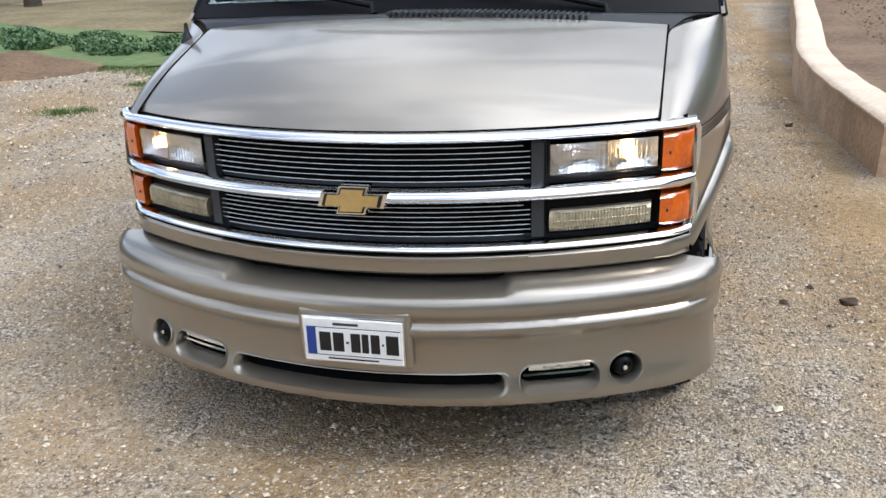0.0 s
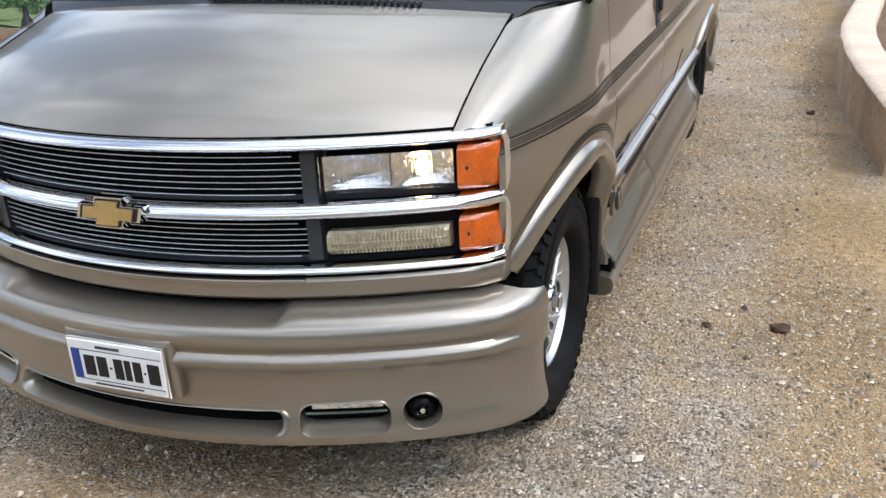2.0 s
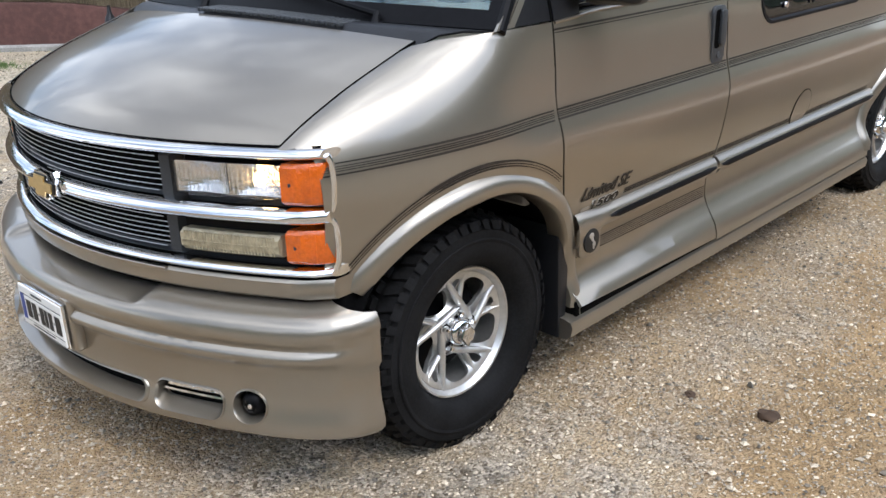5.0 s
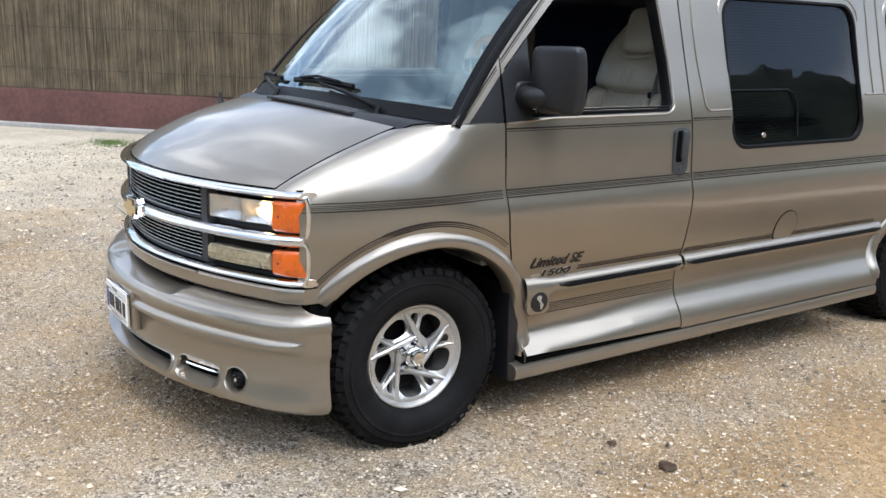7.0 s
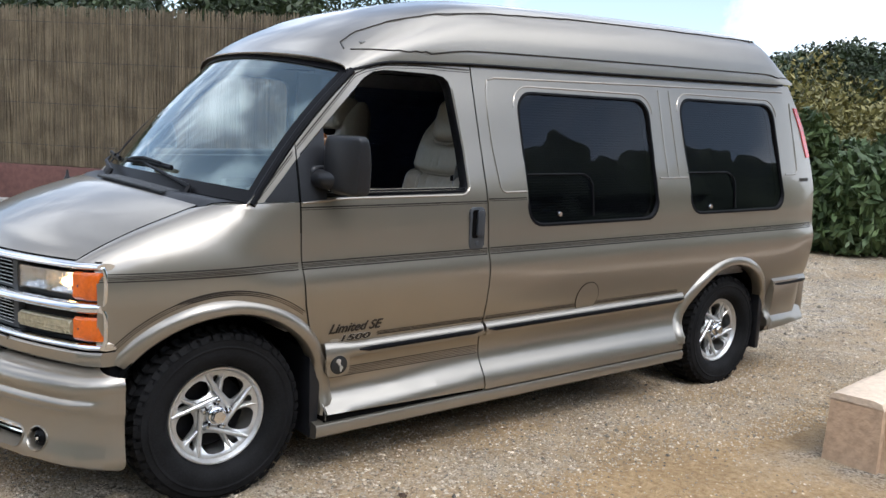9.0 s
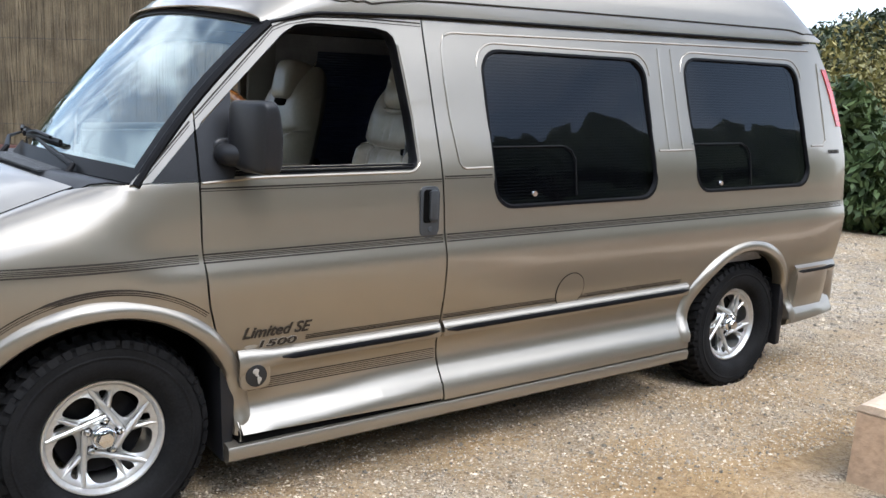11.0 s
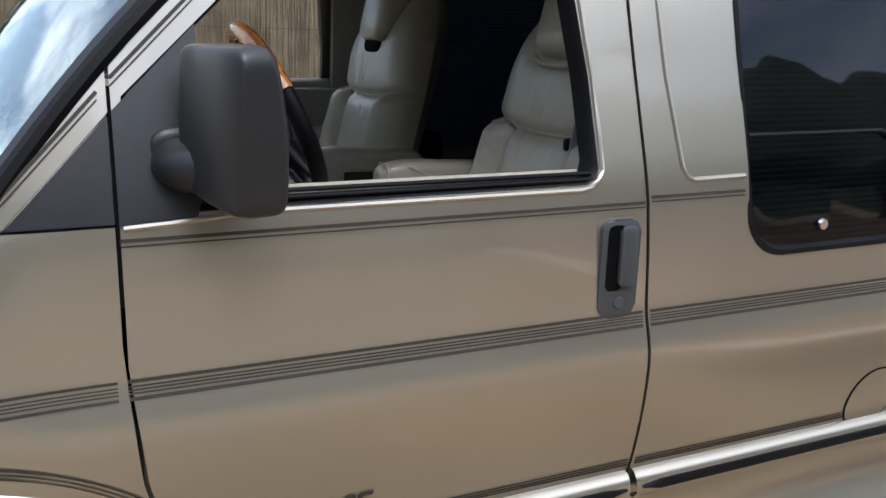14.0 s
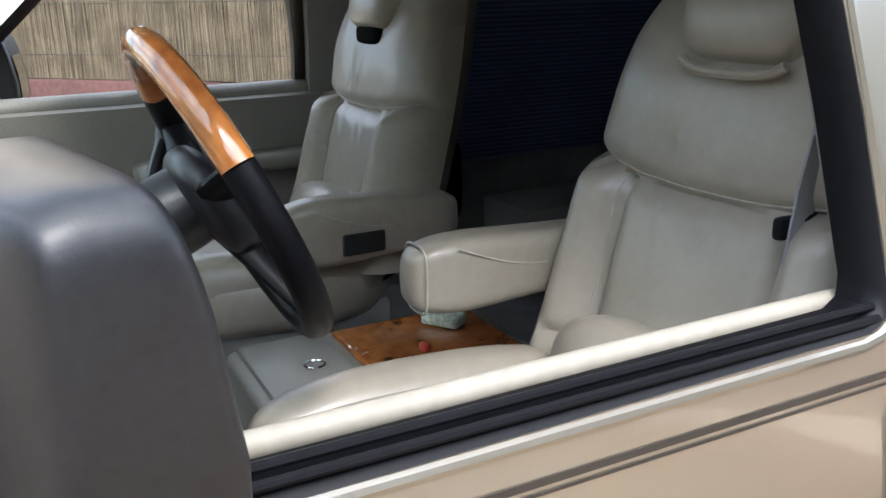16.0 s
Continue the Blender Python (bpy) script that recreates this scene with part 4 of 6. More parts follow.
        bm = lattice([[(s * (side_x(y, z) + o), y, z) for y, z in shrink(k)] for k, o in ((-0.004, -0.006), (-0.003, 0.003), (0.008, 0.003), (0.014, -0.012))], closed_u=True)
        part("window_gasket", bm, SATIN, glass, "black window gasket")
        y0, z0, y1, z1 = win[0][0] - 0.93, 1.10, win[0][0] - 0.44, 1.33
        slider = [(y0 + 0.02, z1), (y1 - 0.06, z1), (y1 - 0.02, z1 - 0.02), (y1, z1 - 0.06), (y1, z0 + 0.01)]
        part("slider_frame", tube([(s * (side_x(y, z) - 0.004), y, z) for y, z in slider], 0.005, 6), SATIN, glass)
        part("latch_knob", revolve([(0.0, 0.0), (0.0, 0.012), (-0.006, 0.014), (-0.012, 0.008)], 12, centre=(s * (side_x(y0 + 0.24, z0 + 0.025) - 0.001), y0 + 0.24, z0 + 0.025)), CHROME, glass, "small chrome latch knob")
    # pressed ridges round the windows
    for line in ([(1.385, 1.60), (1.395, 1.45), (1.42, 1.27), (1.432, 1.252), (1.45, 1.245), (1.585, 1.247)], [(1.385, 1.60), (1.385, 1.74), (1.40, 1.785), (1.44, 1.80), (2.65, 1.825), (4.0, 1.85)],
                 [(2.705, 1.80), (2.71, 1.5), (2.715, 1.30)], [(2.80, 1.80), (2.81, 1.5), (2.815, 1.30)], [(2.64, 1.30), (2.76, 1.30), (2.885, 1.302)], [(4.08, 1.78), (4.09, 1.5), (4.085, 1.34), (4.05, 1.31), (3.93, 1.31)]):
        part("body_crease", tube([(s * (side_x(y, z) - 0.001), y, z) for y, z in line], 0.006, 8), PAINT, van)
    for win in (win_a, win_b):
        cy, cz = sum(p[0] for p in win) / len(win), sum(p[1] for p in win) / len(win)
        line = [(cy + (y - cy) * 1.055, cz + (z - cz) * 1.08) for y, z in win if z > 1.25]
        part("body_crease", tube([(s * (side_x(y, z) - 0.002), y, z) for y, z in line], 0.006, 8), PAINT, van)
    # wheel arch flares
    for (cy, cz), a0, a1 in ((ARCH_F, 146, -7), (ARCH_R, 180, 0)):
        rows = []
        for k in range(41):
            a = radians(a0 + (a1 - a0) * k / 40)
            row = []
            for r, o in ((0.512, -0.004), (0.505, 0.010), (0.490, 0.023), (0.470, 0.028), (0.452, 0.024), (0.443, 0.012), (0.442, -0.05)):
                y, z = cy + r * math.cos(a), cz + r * math.sin(a)
                y5, z5 = cy + 0.50 * math.cos(a), max(0.34, cz + 0.50 * math.sin(a))
                keep = 1.0 if o < 0 or y < cy else 0.65 + 0.35 * ease(0.40, 0.56, z)      # the lip fades into the sill
                row.append((s * (min(side_x(y5, z5), 0.985) + o * keep), y, z))
            rows.append(row)
        bm = lattice(rows)
        part("arch_flare", bm, PAINT, van, thick=0.003)
        bm = lattice([[(s * (0.93 + a), cy + r * math.cos(radians(g)), cz + r * math.sin(radians(g))) for a, r in ((-0.42, 0.0), (-0.42, 0.465), (-0.10, 0.47), (-0.02, 0.452))] for g in range(-8, 189, 7)])
        part("wheel_well", bm, DARK, van, "black inner wheel well", thick=0.004)
        back = cy + 0.40
        flap = prism([(back, 0.19 + cz - 0.345), (back + 0.035, 0.19 + cz - 0.345), (back + 0.055, 0.58 + cz - 0.345), (back - 0.01, 0.58 + cz - 0.345)], s * 0.66, s * 0.945, bevel=0.006)
        part("mud_flap", flap, BLACK, van, "black rubber mud flap")
    # rub strips with black inserts
    for y0, y1 in ((0.452, 1.338), (1.356, 2.915), (3.86, 4.29)):
        zf = lambda y: 0.572 + (0.004 * (y - 1.3) if y < 3 else 0.012)
        for nm, mat, shape in (("side_molding", PAINT, [(-0.006, -0.034), (0.016, -0.032), (0.026, -0.018), (0.028, -0.004), (0.022, 0.016), (0.012, 0.028), (-0.006, 0.034)]),
                               ("rubber_insert", SATIN, [(0.02, -0.017), (0.031, -0.014), (0.033, -0.004), (0.028, 0.006), (0.018, 0.008)])):
            a, b = (y0, y1) if nm == "side_molding" else (y0 + (0.165 if y0 < 1 else 0.012), y1 - 0.01)
            rows = []
            for k, y in enumerate(steps(a, b, 0.05)):
                n = len(steps(a, b, 0.05)) - 1
                t = 1.0 if nm == "side_molding" else min(1.0, 0.25 + 0.75 * min(k, n - k))
                grow = 1.0 + (0.75 * ease(0.60, 0.50, y) if y < 0.62 and nm == "side_molding" else 0.0)
                rows.append([(s * (side_x(y, 0.572) + o + 0.008), y, zf(y) + q * t * grow - (0.018 * (grow - 1))) for o, q in shape])
            bm = lattice(rows)
            bmesh.ops.holes_fill(bm, edges=bm.edges[:], sides=10)
            part(nm, bm, mat, van)
    # running board under the door
    rows = []
    for y in steps(0.405, 2.93, 0.12):
        rows.append([(s * x, y, z) for x, z in ((0.80, 0.262), (0.965, 0.262), (0.990, 0.255), (0.998, 0.238), (0.992, 0.205), (0.970, 0.190), (0.80, 0.186))])
    bm = lattice(rows, closed_u=True)
    bmesh.ops.holes_fill(bm, edges=bm.edges[:], sides=10)
    part("running_board", bm, PAINT, van)
    # solid black block put in for the shade between door and running board
    part("sill_gap", block(*sorted((s * 0.80, s * 0.978)), 0.45, 1.36, 0.255, 0.31, 0.004, 1), DARK, van, "black block painted as the shaded gap above the running board")
    # rear lower quarter
    rows = []
    for y in steps(3.868, 4.36, 0.06):
        w = side_x(min(y, 4.25), 0.62) + 0.022 - 0.12 * ease(4.18, 4.37, y)
        low = 0.235 + 0.13 * ease(3.95, 4.36, y)
        rows.append([(s * x, y, z) for x, z in ((0.72, 0.60), (w - 0.02, 0.612), (w, 0.60), (w + 0.004, 0.54), (w - 0.004, 0.44), (w - 0.022, 0.34), (w - 0.045, low + 0.02), (w - 0.08, low), (0.72, low))])
    bm = lattice(rows, closed_u=True)
    bmesh.ops.holes_fill(bm, edges=[e for e in bm.edges if len(e.link_faces) == 1], sides=12)
    part("rear_quarter_valance", bm, PAINT, van)
    part("tail_lamp", region([(4.235, 1.42), (4.282, 1.42), (4.268, 1.50), (4.232, 1.62), (4.17, 1.75), (4.125, 1.75), (4.19, 1.60)], [], [], [1.5, 1.6, 1.68], side(s, 0.006)), RED, van, "tall red tail lamp", thick=0.02)


def stripe(name, line, width, mat=STRIPE, s=1, off=0.0016, shape=None, rake=True, parent=van):
    """A thin vinyl line laid on the body along (y, z) points."""
    f = shape or side(s, off)
    rows = []
    for i, (y, z) in enumerate(line):
        ya, za = line[max(i - 1, 0)]
        yb, zb = line[min(i + 1, len(line) - 1)]
        d = Vector((yb - ya, zb - za)).normalized()
        n = Vector((-d.y, d.x)) * width / 2
        rows.append([f(y - n.x, z - n.y), f(y + n.x, z + n.y)])
    part(name, lattice(rows), mat, parent, rake=rake)


def run(y0, y1, z0, z1=None, d=0.07):
    return [(y, z0 + ((z1 or z0) - z0) * (y - y0) / (y1 - y0)) for y in steps(y0, y1, d)]


for s in (1, -1):
    for z, w in ((0.979, 0.006), (0.9705, 0.0028), (0.965, 0.0028), (0.9595, 0.0028), (0.951, 0.006)):
        for a, b in ((0.318, 1.326), (1.345, 4.26)):
            stripe("pinstripe", run(a, b, z), w, s=s)
        line = [(y, fender_v(y, z - 0.008 * ease(0.3, -0.47, y))) for y in steps(-0.468, 0.302, 0.05)]
        stripe("pinstripe", line, w * 0.62, shape=fender(s, 0.0018))
    for z, w in ((1.206, 0.006), (1.197, 0.0028)):
        stripe("pinstripe", run(0.318, 1.322, z), w, s=s)
        stripe("pinstripe", run(1.337, 1.585, z + 0.01), w, s=s)
    for z, w in ((0.634, 0.003), (0.627, 0.003), (0.62, 0.005)):
        stripe("pinstripe", run(0.72, 1.338, z), w, s=s)
        stripe("pinstripe", run(1.356, 2.86, z), w, s=s)
    for k in range(6):
        stripe("pinstripe", run(0.475, 1.34, 0.482 - 0.008 * k), 0.004 if k in (0, 5) else 0.0026, s=s)
    for r, w in ((0.527, 0.0028), (0.534, 0.0028), (0.542, 0.005)):
        stripe("pinstripe", [(y, fender_v(y, z)) for y, z in arc(*ARCH_F, r, 148, 52, 30)], w * 0.8, shape=fender(s, 0.0018))
    for o, w in ((0.022, 0.006), (0.034, 0.0028)):
        stripe("pinstripe", [(y, 1.462 + 1.05 * (y - 0.307) - o) for y in steps(0.13, 0.30, 0.04)], w, s=s)
        stripe("pinstripe", [(y, 1.462 + 1.0 * (y - 0.307) - o) for y in steps(0.32, 0.64, 0.05)] + [(0.70, 1.82 - o), (0.80, 1.842 - o), (1.0, 1.852 - o), (1.29, 1.85 - o)], w, s=s)
    part("fuel_door", region(arc(2.068, 0.664, 0.083, 0, 350, 35), [], [], steps(0.60, 0.74, 0.02), side(1, 0.003)), PAINT, van, thick=0.005) if s > 0 else None
part("fuel_door_gap", tube([side(1, 0.0005)(y, z) for y, z in arc(2.068, 0.664, 0.085, 0, 360, 40)], 0.0022, 6), DARK, van)


# hood, cowl, windscreen, roof
def front_y(x):
    return -0.745 + 0.345 * x * x + 9.0 * max(0.0, abs(x) - 0.835) ** 2


rows = []
for j in range(23):
    t = j / 22
    row = []
    for i in range(-16, 17):
        u = i / 16
        x = 0.785 * u
        c = 1 - u * u
        yf, yr = front_y(x) + 0.006, -0.055 - 0.13 * c
        y = yf + (yr - yf) * t
        edge = TOPZ(front_y(0.79) + (-0.05 - front_y(0.79)) * t)
        z = edge + 0.032 * c * t + 0.018 * c * math.sin(math.pi * t) - 0.012 * (1 - ease(0.0, 0.10, t)) + 0.012 * c * ease(0, 0.2, t)
        row.append((x, y, z))
    rows.append(row)
part("hood", lattice(rows), PAINT, van, thick=0.006)
for s in (1, -1):
    seam = [(s * 0.788, y, TOPZ(y) - 0.001) for y in steps(-0.52, -0.055, 0.04)]
    part("hood_gap", tube(seam, 0.0035, 6), DARK, van)


def screen_point(u, t, off=0.0):
    c = 1 - u * u
    xb, yb, zb = 0.955 * u, 0.10 - 0.16 * c, 1.226 + 0.02 * c
    xt, yt, zt = 0.823 * u, 0.625 - 0.17 * c, 1.79 + 0.075 * c
    bow = 0.022 * math.sin(math.pi * t)
    return Vector((xb + (xt - xb) * t, yb + (yt - yb) * t - bow - off * 0.7, zb + (zt - zb) * t + bow * 0.7 + off * 0.7))


rows = [[screen_point(u / 14, t / 12) for u in range(-14, 15)] for t in range(13)]
screen = part("windshield", lattice(rows), GLASS, van, "large raked windshield reflecting the sky", thick=0.004)
screen.visible_shadow = False
loop = [(u / 20, 0.0) for u in range(-20, 21)] + [(1.0, t / 12) for t in range(1, 13)] + [(u / 20, 1.0) for u in range(19, -21, -1)] + [(-1.0, t / 12) for t in range(11, 0, -1)]
for s in (1, -1):
    part("pillar_seal", tube([screen_point(s * 0.997, t / 12, -0.006) for t in range(13)], 0.017, 8), SATIN, screen, "black rubber seal along the pillar")
band = []
for k, o in ((0.0, 0.001), (0.0, 0.005), (1.0, 0.005), (1.0, 0.001)):
    row = []
    for u, t in loop:
        t2 = t * (1 - 0.11 * k) + 0.075 * k if 0 < t < 1 else (0.075 * k if t == 0 else 1 - 0.035 * k)
        u2 = max(-1 + 0.048 * k, min(1 - 0.048 * k, u))
        row.append(screen_point(u2, t2, o))
    band.append(row)
part("windshield_band", lattice(band, closed_u=True), SATIN, screen, "black border of the windshield")
rows = []
for t in (0, 0.3, 0.6, 0.85, 1.0, 1.08):
    row = []
    for i in range(-18, 19):
        u = i / 18
        c = 1 - u * u
        a = Vector((0.79 * u, -0.058 - 0.13 * c, 1.207 + 0.046 * c))
        b = screen_point(u * 0.985, 0.0)
        p = a.lerp(b, t)
        p.z += 0.012 * math.sin(math.pi * min(1, t)) - 0.014 * (1 - min(1, t * 4)) 
        row.append(p)
    rows.append(row)
cowl = part("cowl", lattice(rows), BLACK, van, "black plastic cowl below the windshield", thick=0.006)
for i in range(34):
    x = -0.08 + 0.62 * i / 33
    u = x / 0.79
    c = 1 - u * u
    y0, z0 = -0.058 - 0.13 * c, 1.207 + 0.046 * c
    part("vent_slat", block(x - 0.0045, x + 0.0045, y0 + 0.010, y0 + 0.095, z0 + 0.006, z0 + 0.0175, 0.002, 1), GREYPL, cowl, smooth=False)


def wiper(x0, y0, z0, x1, t1, xa, xb, tb):
    tip = screen_point(x1 / 0.9, t1, 0.03)
    arm = part("wiper", tube([(x0, y0, z0), (x0 * 0.97 + x1 * 0.03, y0 + 0.02, z0 + 0.03), Vector((x0, y0, z0)).lerp(tip, 0.5) + Vector((0, -0.01, 0.028)), tip], [0.016, 0.011, 0.008, 0.006], 8), SATIN, van, "black windshield wiper")
    pts = [screen_point((xa + (xb - xa) * k / 6) / 0.9, tb + 0.008 * math.sin(k / 6 * math.pi), 0.016) for k in range(7)]
    part("blade", tube(pts, 0.009, 6, flat=1.5), SATIN, arm)
    part("blade_bridge", tube([pts[1] + Vector((0, -0.01, 0.012)), pts[3] + Vector((0, -0.016, 0.022)), pts[5] + Vector((0, -0.01, 0.012))], 0.007, 6), SATIN, arm)


wiper(0.60, -0.03, 1.235, 0.12, 0.10, -0.16, 0.34, 0.115)
wiper(-0.15, -0.115, 1.255, -0.58, 0.10, -0.84, -0.34, 0.115)
ant = part("antenna", revolve([(-0.01, 0.022), (0.012, 0.018), (0.03, 0.009), (0.06, 0.006)], 14, "x", (0, 0, 0)), BLACK, van, "black rod antenna on the fender")
ant.matrix_local = pose(-0.845, -0.13, 1.175, 0, -90, 0)
part("mast", tube([(-0.845, -0.13, 1.20), (-0.845, -0.127, 1.27), (-0.845, -0.125, 1.285), (-0.845, -0.115, 1.50), (-0.845, -0.10, 1.95)], [0.009, 0.008, 0.0045, 0.0035, 0.002], 8), BLACK, ant).matrix_parent_inverse = ant.matrix_local.inverted()

ZB = smooth_table([(0.5, 1.78), (0.62, 1.79), (0.80, 1.842), (1.3, 1.862), (4.1, 1.903)], 0.04)
ZT = smooth_table([(0.5, 1.845), (0.60, 1.868), (0.66, 1.925), (0.75, 1.99), (0.96, 2.095), (1.2, 2.165), (1.45, 2.20), (2.0, 2.222), (2.7, 2.235), (3.78, 2.235), (3.86, 2.20), (4.05, 1.99), (4.12, 1.93), (4.2, 1.93)], 0.025)
roof_y = [0.60, 0.612, 0.63, 0.66, 0.70, 0.76, 0.83, 0.92, 1.02, 1.15, 1.3, 1.5, 1.8, 2.2, 2.7, 3.2, 3.6, 3.78, 3.83, 3.88, 3.93, 3.98, 4.03, 4.07, 4.115]


def roof_point(y, a, off=0.0):
    q = 2.1 + 2.6 * ease(0.60, 1.3, y)
    w = 0.822 - 0.012 * ease(3.9, 4.15, y) + off
    c, sn = math.cos(a), math.sin(a)
    x = math.copysign(abs(c) ** (2 / q), c) * w
    zb, zt = ZB(y), ZT(y) + off
    z = zb + (zt - zb) * abs(sn) ** (2 / q)
    lean = 0.055 * ease(0, 0.28, z - zb)
    x *= (1 - lean)
    z += 0.016 * ease(0.42, 0.34, abs(x)) * ease(0.75, 1.5, y) * ease(3.9, 3.5, y)
    yy = y - 0.17 * (1 - (x / 0.83) ** 2) * max(0.0, 1 - (y - 0.60) / 0.75)
    return Vector((x, yy, z))


rows = [[roof_point(y, math.pi * k / 44) for k in range(45)] for y in roof_y]
bm = lattice(rows)
bmesh.ops.holes_fill(bm, edges=[e for e in bm.edges if len(e.link_faces) == 1 and all(abs(v.co.y - 4.115) < 1e-3 for v in e.verts)], sides=60)
part("high_roof", bm, PAINT, van, "raised fibreglass high roof in body colour", thick=0.006)
for s in (1, -1):
    line = [(0.69, 1.886), (0.72, 1.92), (0.80, 1.972), (0.96, 2.04), (1.15, 2.085), (1.41, 2.115), (2.0, 2.145), (2.7, 2.16), (3.80, 2.172)]
    low = [(0.70, 1.884), (1.2, 1.90), (2.0, 1.915), (3.0, 1.93), (4.05, 1.945)]
    for pts in (line, low):
        out = []
        fine = [(y, float(np.interp(y, [q[0] for q in pts], [q[1] for q in pts]))) for y in steps(pts[0][0], pts[-1][0], 0.03)]
        for y, z in fine:
            best = min((roof_point(y, math.pi / 2 * (1 - k / 90) if s > 0 else math.pi / 2 * (1 + k / 90), 0.0015) for k in range(91)), key=lambda p: abs(p.z - z))
            out.append(best + Vector((s * 0.0, 0, 0)))
        part("roof_stripe", tube(out, 0.0035, 6), STRIPE, van)
    rail = [roof_point(y, 0 if s > 0 else math.pi, 0.002) + Vector((0, 0, -0.006)) for y in roof_y[:-3]]
    part("drip_rail", tube(rail, 0.007, 8), SATIN, van, "dark roof seam")
# tail
TAIL_Y = smooth_table([(0.3, 4.31), (1.0, 4.31), (1.35, 4.308), (1.5, 4.285), (1.62, 4.25), (1.75, 4.19), (1.93, 4.075)], 0.02)
part("tail_panel", lattice([[(side_x(4.275, z) * u * 0.998, TAIL_Y(z) - 0.012 - 0.02 * u ** 6, z) for u in steps(-1, 1, 0.1)] for z in steps(0.40, 1.93, 0.09)]), PAINT, van, thick=0.01)
part("rear_bumper", block(-0.93, 0.93, 4.22, 4.36, 0.32, 0.60, 0.04, 3), PAINT, van)
part("underbody", block(-0.84, 0.84, 0.48, 2.85, 0.27, 0.60, 0.02, 1), DARK, van, "black underbody")
part("front_underbody", block(-0.60, 0.60, -0.62, 0.48, 0.27, 0.68, 0.02, 1), DARK, van, "black engine bay underside")
part("rear_underbody", block(-0.60, 0.60, 2.85, 4.20, 0.33, 0.60, 0.02, 1), DARK, van, "black rear underside")


# ---- the van: nose ----
def curved(x0, x1, z0, z1, out, inn, edge=0.004, n=None, yof=front_y, bm=None):
    """A bar that follows the curve of the nose; out and inn are its depths before and behind that curve."""
    n = n or max(2, int(abs(x1 - x0) / 0.05))
    shape = [(inn, z0), (-out + edge, z0), (-out, z0 + edge), (-out, z1 - edge), (-out + edge, z1), (inn, z1)]
    rows = []
    for k in range(n + 1):
        x = x0 + (x1 - x0) * k / n
        rows.append([(x, yof(x) + d, z) for d, z in shape])
    b = lattice(rows, closed_u=True, bm=bm)
    bmesh.ops.holes_fill(b, edges=[e for e in b.edges if len(e.link_faces) == 1], sides=8)
    return b


def chrome_bar(name, x1, z, h, out):
    rows = []
    xs = [x1 * k / 30 for k in range(-30, 31)]
    for x in xs:
        rows.append([(x, front_y(x) - out * math.cos(t) + 0.012, z + h / 2 * math.sin(t)) for t in (2 * math.pi * k / 14 for k in range(14))])
    b = lattice(rows, closed_u=True)
    bmesh.ops.holes_fill(b, edges=[e for e in b.edges if len(e.link_faces) == 1], sides=20)
    part(name, b, CHROME, van, "bright chrome bar across the nose")


part("grille_backing", curved(-0.875, 0.875, 0.66, 1.0, -0.05, 0.10), GREYPL, van, "dark grey grille housing")
chrome_bar("chrome_bar", 0.884, 0.999, 0.027, 0.034)
chrome_bar("chrome_bar", 0.890, 0.842, 0.046, 0.042)
chrome_bar("chrome_bar", 0.888, 0.692, 0.027, 0.034)
for s in (1, -1):
    for z0, z1 in ((0.855, 0.995), (0.70, 0.835)):
        x = s * 0.890
        part("chrome_end", tube([(x * 0.994, front_y(x) - 0.008, z0), (x * 1.0, front_y(x) - 0.002, z0 + 0.02), (x * 1.002, front_y(x), (z0 + z1) / 2), (x * 1.0, front_y(x) - 0.002, z1 - 0.02), (x * 0.994, front_y(x) - 0.008, z1)], 0.009, 10, up=(0, 1, 0)), CHROME, van, "chrome corner trim")
for z0, z1 in ((0.868, 0.980), (0.712, 0.815)):
    g = part("billet_grille", curved(-0.465, 0.465, z0, z1, -0.046, 0.06), DARK, van, "black billet grille with fine bright bars")
    for k in range(7):
        z = z0 + 0.010 + (z1 - z0 - 0.020) * k / 6
        e = 0.46 - (0.018 if k in (0, 6) else 0.0)
        part("grille_bar", tube([(x, front_y(x) + 0.016, z) for x in steps(-e, e, 0.05)], 0.0009, 8), BAR, g)
